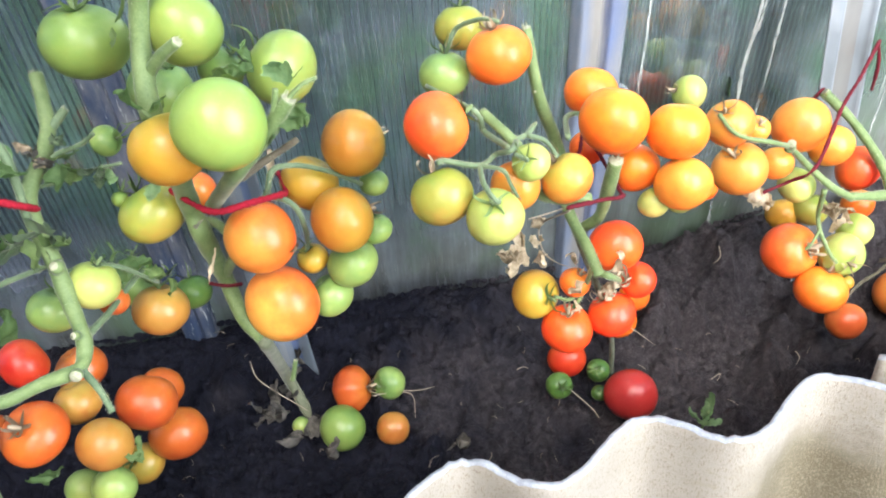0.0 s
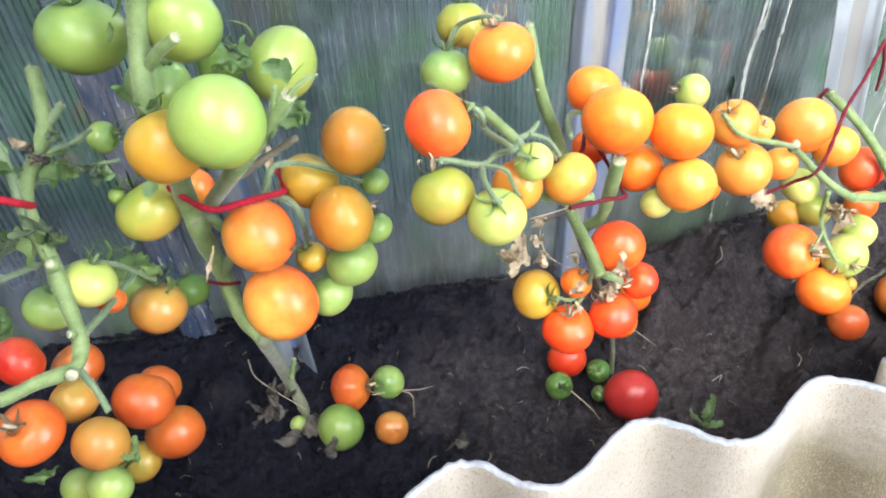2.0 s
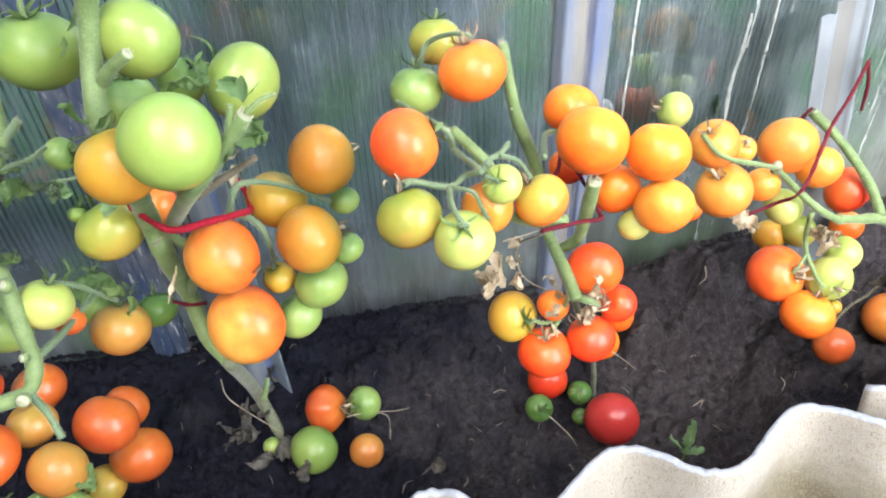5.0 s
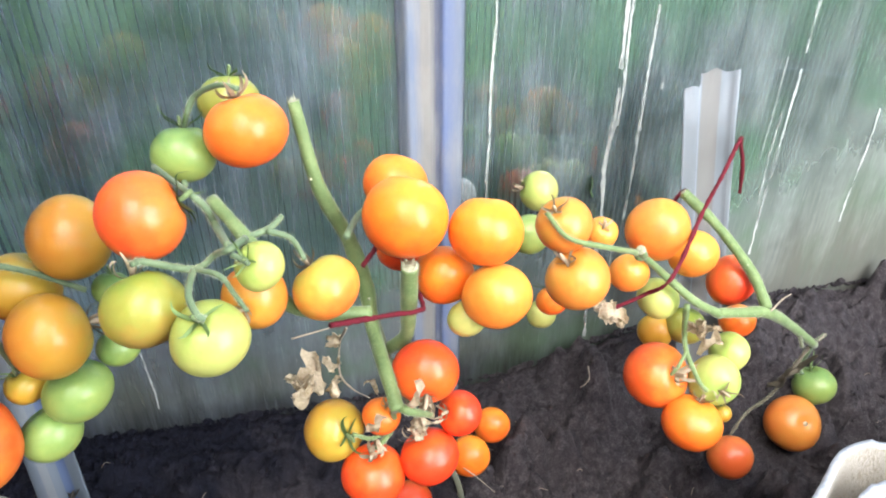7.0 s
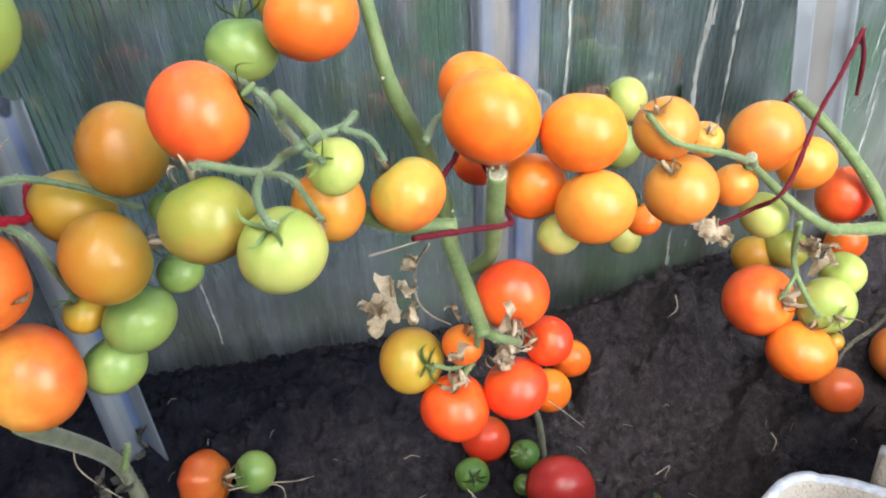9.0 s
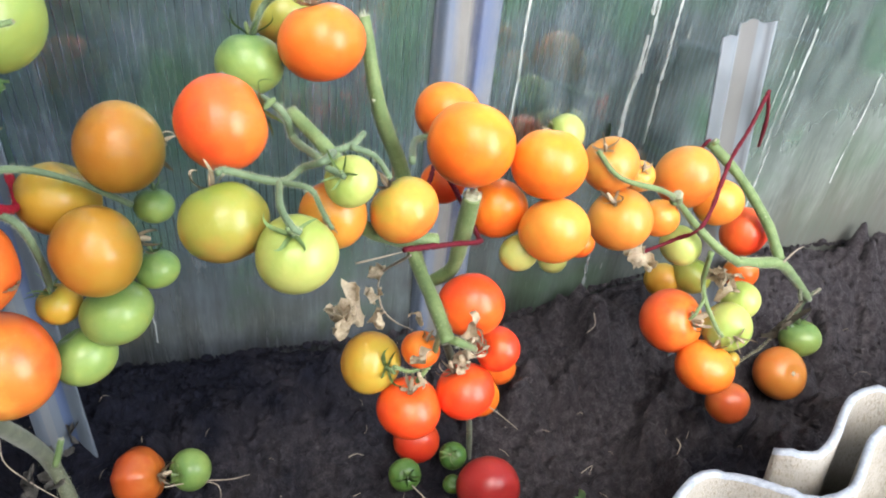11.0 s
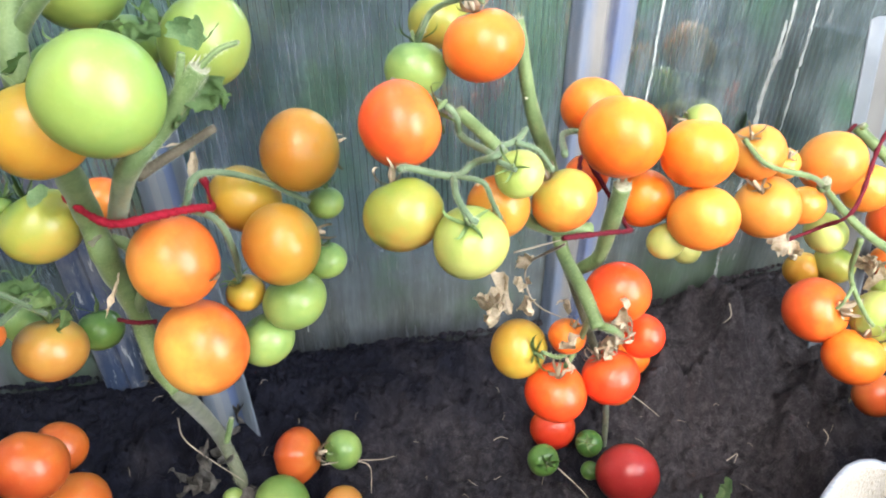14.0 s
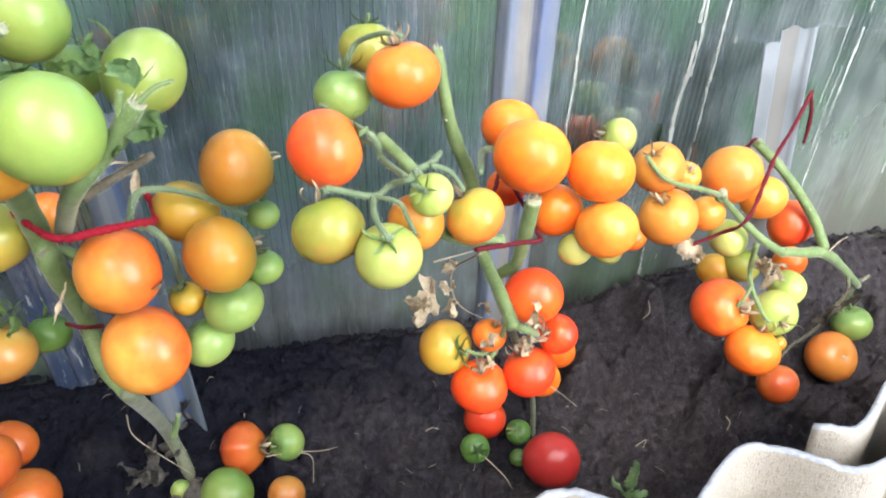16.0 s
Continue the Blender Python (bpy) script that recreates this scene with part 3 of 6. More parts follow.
# ---------------------------------------------------------------- the rest of the greenhouse, behind and above the camera
def build_shell():
    def panel(name, label, verts):
        bm = bmesh.new()
        vs = [bm.verts.new(v) for v in verts]
        bm.faces.new(vs)
        bmesh.ops.solidify(bm, geom=list(bm.faces), thickness=0.006)
        return tagged(part(name, bm, ROOF, smooth=False), label, "greenhouse wall", kind="structure")

    top = [wall_point(x, 1.75) for x in (-2.3, 2.4)]
    ridge = [Vector((x, -0.45, 2.35)) for x in (-2.3, 2.4)]
    eave = [Vector((x, -1.7, 1.7)) for x in (-2.3, 2.4)]
    foot = [Vector((x, -1.8, -0.3)) for x in (-2.3, 2.4)]
    panel("ceiling", "clear polycarbonate greenhouse roof", (top[0], top[1], ridge[1], ridge[0]))
    panel("ceiling", "clear polycarbonate greenhouse roof", (ridge[0], ridge[1], eave[1], eave[0]))
    panel("wall_south", "clear polycarbonate greenhouse wall", (eave[0], eave[1], foot[1], foot[0]))
    # opaque board wall out of view, added to keep sky light off the west side
    blocker = panel("wall_west", "unseen grey board wall added to keep light off the west", [Vector((-0.85, v.y, v.z)) for v in (foot[0], eave[0], ridge[0], top[0], wall_point(-2.3, -0.3))])
    blocker.data.materials.clear()
    blocker.data.materials.append(plain("blocker_boards", (0.10, 0.095, 0.09), (0.22, 0.205, 0.19), 0.85, 8))


build_shell()


# ---------------------------------------------------------------- cement sheets, stakes
def corrugated(name, label, x0, x1, shift, top, bottom, seed, pitch=0.180, depth=0.054, thick=0.0075):
    """A wavy asbestos-cement sheet set on edge: rounded broken rim, corrugations running down."""
    ob = thing(name, label, "roofing sheet", "cement sheets edging the bed")
    body = bmesh.new()
    n = int((x1 - x0) / 0.006)
    rnd = random.Random(seed)
    front, back = [], []
    levels = (0.0, 0.004, 0.03, 0.08, 0.15, 1.0)
    for k in range(n + 1):
        x = x0 + (x1 - x0) * k / n
        ph = 2 * math.pi * (x - 0.166) / pitch
        y = wave_y(x, pitch, depth) + shift
        slope = -depth / 2 * math.sin(ph) * 2 * math.pi / pitch
        nx, ny = slope / math.hypot(slope, 1), -1 / math.hypot(slope, 1)
        zt = top + 0.105 * (x - 0.164) + 0.0044 * noise.noise(Vector((x * 42, seed, 0))) + 0.0034 * noise.noise(Vector((x * 150, seed, 3)))
        zb = bottom
        f, b = [], []
        for s, lv in enumerate(levels):
            z = zt + (zb - zt) * lv if s > 1 else zt - (0.0 if s == 0 else 0.003)
            h = thick / 2 * (0.72 if s == 0 else 1)
            f.append(body.verts.new((x + nx * h, y + ny * h, z)))
            b.append(body.verts.new((x - nx * h, y - ny * h, z + (0.0012 * noise.noise(Vector((x * 90, 5, seed))) if s == 0 else 0))))
        front.append(f)
        back.append(b)
    for k in range(n):
        for s in range(len(levels) - 1):
            m = 1 if s == 0 else 0
            body.faces.new((front[k][s], front[k][s + 1], front[k + 1][s + 1], front[k + 1][s])).material_index = m
            body.faces.new((back[k][s], back[k + 1][s], back[k + 1][s + 1], back[k][s + 1])).material_index = m
        body.faces.new((front[k][0], front[k + 1][0], back[k + 1][0], back[k][0])).material_index = 1
    for k in (0, n):
        for s in range(len(levels) - 1):
            body.faces.new((front[k][s], back[k][s], back[k][s + 1], front[k][s + 1])).material_index = 1
    bmesh.ops.recalc_face_normals(body, faces=body.faces)
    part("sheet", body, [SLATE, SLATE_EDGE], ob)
    return ob


corrugated("corrugated_sheet", "cream weathered corrugated cement sheet with a broken rim", -0.55, 0.95, 0.0, 0.155, -0.31, 1)
corrugated("corrugated_sheet", "weathered corrugated cement sheet lapped behind another one", 0.405, 1.10, 0.038, 0.165, -0.02, 2)


def strip_stake(label, material, bands, base, top, width, turn, stepped=False, waves=1.25, depth=0.014, thick=0.0018):
    """A long narrow strip cut from wavy translucent plastic, pushed into the soil."""
    ob = thing("stake", label, "stake", "plastic strip stakes")
    bm = bmesh.new()
    a, b = Vector(base), Vector(top)
    side = Vector((math.cos(turn), math.sin(turn), 0))
    out = Vector((-math.sin(turn), math.cos(turn), 0))
    cols, rows = 28, 12
    grid = {}
    for face in (0, 1):
        for j in range(rows + 1):
            c = a.lerp(b, j / rows)
            for k in range(cols + 1):
                u = k / cols - 0.5
                if stepped:
                    w = 0.007 * smooth01(-0.24, -0.16, u) - 0.004 * smooth01(0.36, 0.50, u) + 0.001 * math.sin(9 * u)
                else:
                    w = depth / 2 * math.sin(2 * math.pi * waves * u + 0.6)
                zz = (0.014 * smooth01(-0.24, -0.17, u) + 0.002 * math.sin(14 * u)) if j == rows else 0
                grid[face, j, k] = bm.verts.new(c + side * u * width + out * (w + face * thick) + Vector((0, 0, zz)))
    for j in range(rows):
        for k in range(cols):
            f = bm.faces.new((grid[0, j, k], grid[0, j, k + 1], grid[0, j + 1, k + 1], grid[0, j + 1, k]))
            bm.faces.new((grid[1, j, k], grid[1, j + 1, k], grid[1, j + 1, k + 1], grid[1, j, k + 1]))
            f.material_index = next((m for m, k0, k1 in bands if k0 <= k < k1), 0)
    for j in range(rows):
        for k in (0, cols):
            bm.faces.new((grid[0, j, k], grid[0, j + 1, k], grid[1, j + 1, k], grid[1, j, k]))
    for k in range(cols):
        for j in (0, rows):
            bm.faces.new((grid[0, j, k], grid[0, j, k + 1], grid[1, j, k + 1], grid[1, j, k]))
    bmesh.ops.recalc_face_normals(bm, faces=bm.faces)
    part("strip", bm, material, ob)
    return ob


strip_stake("bluish wavy plastic strip stake behind the tall plant", [STAKE_BLUE, STAKE_BAND, STAKE_CREAM], ((2, 7, 11), (1, 15, 20)), (-0.212, 0.735, -0.055), (-0.268, 0.762, 0.405), 0.052, 0.1, depth=0.008)
strip_stake("pale grey wavy plastic strip stake tied with dark red yarn", [STAKE, STAKE_DUST, STAKE_FOLD], ((2, 0, 1), (2, 7, 8), (1, 10, 20), (2, 26, 28)), (0.508, 0.885, -0.02), (0.429, 0.793, 0.482), 0.058, 0.18, True)


# ---------------------------------------------------------------- tomato plants
tall = thing("tomato_plant", "tall tomato plant with bare green stems, tied up", "tomato plant", "tomato plants", (-0.205, 0.70, 0))
side = thing("tomato_plant", "leggy tomato plant with curled withered leaves", "tomato plant", "tomato plants", (-0.45, 0.50, 0))
middle = thing("tomato_plant", "tomato plant with cut-back stems and fruit trusses", "tomato plant", "tomato plants", (0.197, 0.769, 0))
bent = thing("tomato_plant", "tomato plant bent over the soil, tied to a stake", "tomato plant", "tomato plants", (0.47, 0.77, 0.04))


def hang_on(ob, parent):
    ob.parent = parent
    ob.matrix_parent_inverse = Matrix.Translation(parent.location).inverted()
    return ob


hair_of = {}


def add_hairs(plant, points, radii, material):
    """Short fine hairs standing off a stalk."""
    bm = hair_of.setdefault(plant.name, bmesh.new())
    rnd = random.Random(len(bm.verts) + len(points))
    line = spline(points, 7)
    n = len(line)
    total = sum((line[k + 1] - line[k]).length for k in range(n - 1))
    for _ in range(int(min(1800, total * 7000))):
        f = rnd.uniform(0, n - 1.001)
        k = int(f)
        q = line[k].lerp(line[k + 1], f - k)
        d = (line[k + 1] - line[k]).normalized()
        r = float(np.interp(f / (n - 1), np.linspace(0, 1, len(radii)), radii))
        o = d.orthogonal().normalized()
        o = (Matrix.Rotation(rnd.uniform(0, 6.283), 3, d) @ o + d * rnd.uniform(-0.3, 0.3)).normalized()
        s = d * rnd.uniform(0.00005, 0.00009)
        a, e = q + o * r * 0.95, q + o * (r + rnd.uniform(0.0008, 0.0024))
        bm.faces.new([bm.verts.new(v) for v in (a - s, a + s, e)])


def fray(bm, points, r):
    """Torn pale fibres standing up round a cut end."""
    rnd = random.Random(int(1e4 * abs(points[-1][0])) + 3)
    end = Vector(points[-1])
    d = (end - Vector(points[-2])).normalized()
    u = d.orthogonal().normalized()
    for k in range(11):
        o = Matrix.Rotation(2 * math.pi * k / 11 + rnd.uniform(-0.3, 0.3), 3, d) @ u
        w = d.cross(o) * r * rnd.uniform(0.15, 0.4)
        q = end + o * r * rnd.uniform(0.45, 0.95) - d * r * 0.3
        tip = q + d * r * rnd.uniform(0.5, 1.5) + o * r * rnd.uniform(-0.1, 0.35)
        vs = [bm.verts.new(v) for v in (q - w, q + w, q - o * r * 0.22, tip)]
        for f in ((0, 1, 3), (1, 2, 3), (2, 0, 3)):
            bm.faces.new([vs[j] for j in f]).material_index = 1


def stalk(plant, kind, material, radii, *points, cut=False):
    bm = bmesh.new()
    tube(bm, points, radii, 12, 7, 0.16, 1 if cut else 0, len(points))
    add_hairs(plant, points, radii, material)
    if cut:
        fray(bm, points, radii[-1])
    ob = part(kind, bm, [material, CUT])
    return hang_on(ob, plant)


stalk(middle, "main_stem", STEM, (0.0056, 0.0057, 0.0060, 0.0068, 0.0068, 0.0062, 0.0056, 0.0052, 0.0046), (0.129, 0.579, 0.285), (0.121, 0.602, 0.302), (0.109, 0.650, 0.318), (0.105, 0.660, 0.347), (0.098, 0.657, 0.378), (0.092, 0.652, 0.400), (0.081, 0.641, 0.428), (0.073, 0.634, 0.455), (0.063, 0.633, 0.508), cut=True)
stalk(middle, "main_stem", STEM_OLD, (0.0030, 0.0032, 0.0042, 0.0056), (0.197, 0.769, -0.015), (0.185, 0.735, 0.08), (0.158, 0.675, 0.18), (0.123, 0.648, 0.280), (0.108, 0.656, 0.322))
stalk(middle, "side_shoot", STEM, (0.0052, 0.0060, 0.0064, 0.0068, 0.0072), (0.120, 0.650, 0.296), (0.136, 0.636, 0.316), (0.139, 0.622, 0.345), (0.140, 0.610, 0.370), (0.141, 0.599, 0.395), cut=True)
stalk(middle, "truss_stalk", STEM, (0.0042, 0.004, 0.0037, 0.0034, 0.0027), (0.123, 0.641, 0.289), (0.127, 0.6, 0.287), (0.129, 0.586, 0.285), (0.139, 0.577, 0.285), (0.155, 0.605, 0.261))
stalk(middle, "truss_stalk", STEM, (0.0027, 0.0024, 0.002), (0.125, 0.59, 0.292), (0.123, 0.62, 0.241), (0.11, 0.602, 0.232))
stalk(middle, "truss_stalk", STEM, (0.002, 0.0017, 0.0015), (0.121, 0.621, 0.238), (0.106, 0.611, 0.236), (0.091, 0.607, 0.244))
stalk(middle, "side_shoot", STEM, (0.0052, 0.0052, 0.0048, 0.0048, 0.0044, 0.004), (0.113, 0.566, 0.375), (0.085, 0.559, 0.38), (0.062, 0.54, 0.398), (0.052, 0.531, 0.43), (0.042, 0.532, 0.448), (0.02, 0.554, 0.464), cut=True)
stalk(middle, "truss_stalk", STEM_DARK, (0.0024, 0.0022, 0.002, 0.0022, 0.002), (0.045, 0.522, 0.45), (0.04, 0.504, 0.451), (0.029, 0.514, 0.444), (0.016, 0.512, 0.436), (-0.011, 0.511, 0.442), (-0.016, 0.505, 0.443))
stalk(middle, "truss_stalk", STEM_DARK, (0.002, 0.0019, 0.0017), (0.016, 0.512, 0.436), (0.018, 0.49, 0.431), (0.025, 0.478, 0.424), (0.029, 0.478, 0.421))
stalk(middle, "truss_stalk", STEM_DARK, (0.0017, 0.0015, 0.0013), (0.016, 0.512, 0.436), (0.033, 0.502, 0.436), (0.039, 0.505, 0.423), (0.045, 0.507, 0.41))
stalk(middle, "truss_stalk", STEM_DARK, (0.0024, 0.0024, 0.0022, 0.002, 0.0017), (0.039, 0.507, 0.451), (0.022, 0.548, 0.449), (0.018, 0.544, 0.463), (0.009, 0.546, 0.471), (-0.024, 0.589, 0.476))
stalk(middle, "truss_stalk", STEM_DARK, (0.0022, 0.002, 0.0019, 0.0017), (0.044, 0.529, 0.448), (0.056, 0.541, 0.449), (0.063, 0.549, 0.454))
stalk(middle, "truss_stalk", STEM_DARK, (0.0019, 0.0017, 0.0016), (0.055, 0.537, 0.449), (0.069, 0.538, 0.443), (0.078, 0.526, 0.434))
stalk(middle, "truss_stalk", STEM_DARK, (0.0017, 0.0015), (0.042, 0.501, 0.449), (0.052, 0.495, 0.446))
stalk(middle, "truss_stalk", STEM_DARK, (0.002, 0.002, 0.002, 0.0019, 0.0017), (-0.005, 0.585, 0.463), (-0.018, 0.63, 0.468), (-0.006, 0.607, 0.499), (0.003, 0.608, 0.517), (0.023, 0.593, 0.527), (0.037, 0.585, 0.526))
stalk(middle, "truss_stalk", STEM_DARK, (0.0027, 0.0026, 0.0024, 0.002), (0.097, 0.599, 0.419), (0.103, 0.651, 0.416), (0.112, 0.667, 0.415), (0.126, 0.66, 0.418))
stalk(bent, "truss_stalk", STEM, (0.002, 0.0022, 0.0024, 0.0027, 0.0037, 0.004, 0.0044), (0.252, 0.666, 0.408), (0.269, 0.652, 0.391), (0.308, 0.656, 0.379), (0.348, 0.706, 0.35), (0.383, 0.721, 0.317), (0.407, 0.716, 0.297), (0.439, 0.728, 0.276))
stalk(bent, "main_stem", STEM, (0.0056, 0.0052, 0.0052, 0.0056, 0.0056, 0.0052), (0.413, 0.79, 0.379), (0.445, 0.776, 0.349), (0.482, 0.766, 0.303), (0.497, 0.751, 0.269), cut=True)
stalk(bent, "main_stem", BARK, (0.0016, 0.0013, 0.0012, 0.0022), (0.49, 0.80, 0.03), (0.533, 0.822, 0.085), (0.566, 0.827, 0.113), (0.602, 0.832, 0.172))
stalk(bent, "main_stem", STEM, (0.0046, 0.0054, 0.0060, 0.0052, 0.0042), (0.434, 0.726, 0.279), (0.468, 0.741, 0.270), (0.500, 0.752, 0.263), (0.553, 0.792, 0.222), (0.606, 0.829, 0.176))
stalk(bent, "side_shoot", STEM_OLD, (0.0024, 0.0019), (0.566, 0.800, 0.212), (0.572, 0.798, 0.193), cut=True)
stalk(bent, "side_shoot", STEM_OLD, (0.0022, 0.0017), (0.600, 0.826, 0.180), (0.614, 0.825, 0.192), cut=True)
stalk(bent, "truss_stalk", STEM_DARK, (0.0032, 0.0028, 0.0024), (0.604, 0.829, 0.18), (0.608, 0.851, 0.133), (0.611, 0.848, 0.124))
stalk(bent, "truss_stalk", STEM, (0.003, 0.0027, 0.0024, 0.002, 0.0019), (0.399, 0.715, 0.294), (0.406, 0.728, 0.257), (0.406, 0.716, 0.241), (0.414, 0.697, 0.22), (0.422, 0.696, 0.211))
stalk(bent, "truss_stalk", STEM, (0.0019, 0.0017, 0.0015), (0.406, 0.717, 0.243), (0.395, 0.708, 0.23), (0.39, 0.709, 0.222))
stalk(tall, "main_stem", STEM_OLD, (0.0062, 0.0066, 0.0074, 0.0072), (-0.205, 0.7, -0.02), (-0.209, 0.695, 0.014), (-0.23, 0.703, 0.077), (-0.201, 0.569, 0.235))
stalk(tall, "main_stem", STEM, (0.0070, 0.0076, 0.0088, 0.0094, 0.0092, 0.0080, 0.0072, 0.0070, 0.0068), (-0.201, 0.569, 0.235), (-0.221, 0.584, 0.252), (-0.237, 0.604, 0.287), (-0.234, 0.571, 0.351), (-0.238, 0.566, 0.392), (-0.217, 0.507, 0.464), (-0.216, 0.49, 0.503), (-0.218, 0.506, 0.539), (-0.212, 0.508, 0.572), (-0.204, 0.501, 0.599))
stalk(tall, "side_shoot", STEM, (0.0046, 0.0042, 0.0038), (-0.215, 0.5, 0.524), (-0.2, 0.494, 0.538), (-0.185, 0.489, 0.548), cut=True)
stalk(tall, "side_shoot", STEM, (0.0064, 0.0064, 0.0062, 0.0060, 0.0054), (-0.217, 0.563, 0.386), (-0.163, 0.479, 0.453), (-0.14, 0.478, 0.477), (-0.121, 0.473, 0.500), (-0.113, 0.472, 0.510), cut=True)
stalk(tall, "leaf_stalk", STEM, (0.0019, 0.0014), (-0.120, 0.473, 0.503), (-0.105, 0.477, 0.517), (-0.094, 0.481, 0.521), cut=True)
stalk(tall, "leaf_stalk", STEM, (0.0026, 0.0020), (-0.127, 0.474, 0.493), (-0.123, 0.471, 0.506), (-0.120, 0.470, 0.518))
stalk(tall, "leaf_stalk", BARK, (0.0034, 0.0028, 0.0022), (-0.163, 0.489, 0.446), (-0.14, 0.491, 0.459), (-0.116, 0.492, 0.473))
stalk(tall, "truss_stalk", STEM_DARK, (0.0027, 0.0026, 0.0024, 0.0022, 0.002), (-0.189, 0.563, 0.365), (-0.168, 0.562, 0.395), (-0.16, 0.568, 0.415), (-0.142, 0.575, 0.416), (-0.116, 0.584, 0.405), (-0.089, 0.598, 0.384))
stalk(tall, "truss_stalk", STEM_DARK, (0.0027, 0.0026, 0.0024, 0.002), (-0.168, 0.562, 0.395), (-0.146, 0.558, 0.388), (-0.14, 0.566, 0.361), (-0.146, 0.59, 0.323))
stalk(tall, "side_shoot", STEM, (0.0048, 0.0048, 0.0044), (-0.237, 0.604, 0.287), (-0.21, 0.574, 0.336), (-0.221, 0.581, 0.357), (-0.239, 0.579, 0.365))
stalk(side, "main_stem", STEM, (0.0050, 0.0052, 0.0056, 0.0062, 0.0066, 0.0068, 0.0068, 0.0064, 0.0056), (-0.47, 0.5, -0.02), (-0.44, 0.455, 0.14), (-0.388, 0.415, 0.293), (-0.364, 0.427, 0.292), (-0.34, 0.442, 0.296), (-0.317, 0.455, 0.298), (-0.316, 0.47, 0.303), (-0.317, 0.478, 0.317), (-0.322, 0.485, 0.348), (-0.331, 0.499, 0.372), (-0.34, 0.507, 0.405), (-0.345, 0.519, 0.426), (-0.338, 0.544, 0.447), (-0.338, 0.565, 0.463), (-0.341, 0.577, 0.483), (-0.346, 0.589, 0.503), cut=True)
stalk(side, "side_shoot", STEM_DARK, (0.0044, 0.004, 0.0036), (-0.339, 0.564, 0.461), (-0.331, 0.569, 0.468), (-0.323, 0.574, 0.477), cut=True)
stalk(side, "side_shoot", STEM_DARK, (0.0032, 0.0028, 0.0024, 0.0022), (-0.316, 0.476, 0.313), (-0.31, 0.511, 0.313), (-0.304, 0.549, 0.317), (-0.299, 0.574, 0.32))
stalk(side, "truss_stalk", STEM_DARK, (0.0024, 0.002, 0.0017), (-0.343, 0.527, 0.43), (-0.326, 0.54, 0.449), (-0.302, 0.54, 0.458), (-0.288, 0.54, 0.467))
stalk(side, "truss_stalk", STEM_DARK, (0.0017, 0.0015, 0.0013), (-0.338, 0.527, 0.429), (-0.323, 0.544, 0.427), (-0.3, 0.548, 0.433), (-0.278, 0.551, 0.436))
stalk(side, "truss_stalk", STEM_DARK, (0.0034, 0.003, 0.0027, 0.0024), (-0.313, 0.455, 0.298), (-0.305, 0.454, 0.277), (-0.295, 0.445, 0.26))
stalk(side, "truss_stalk", STEM_DARK, (0.002, 0.002, 0.0017), (-0.327, 0.505, 0.362), (-0.299, 0.524, 0.354), (-0.284, 0.562, 0.311))
stalk(side, "side_shoot", STEM_DARK, (0.004, 0.0036, 0.0032), (-0.363, 0.518, 0.483), (-0.345, 0.509, 0.467), (-0.341, 0.505, 0.441), (-0.34, 0.5, 0.413))
stalk(side, "side_shoot", STEM_DARK, (0.0024, 0.0024, 0.002), (-0.398, 0.495, 0.35), (-0.374, 0.501, 0.358), (-0.341, 0.507, 0.367))
stalk(tall, "side_shoot", STEM, (0.0034, 0.0028), (-0.222, 0.701, 0.066), (-0.215, 0.708, 0.093), cut=True)
stalk(bent, "side_shoot", STEM, (0.0046, 0.0044), (0.349, 0.706, 0.350), (0.342, 0.694, 0.361), cut=True)

HAIR = plain("stem_hair", (0.35, 0.42, 0.25), (0.55, 0.60, 0.42), 0.8, 90)
for p in (tall, side, middle, bent):
    tagged(hang_on(part("hairs", hair_of[p.name], HAIR, None, "fine pale hairs on the stems"), p), kind="stuff")


# ---------------------------------------------------------------- tomatoes
fruit_cache = {}


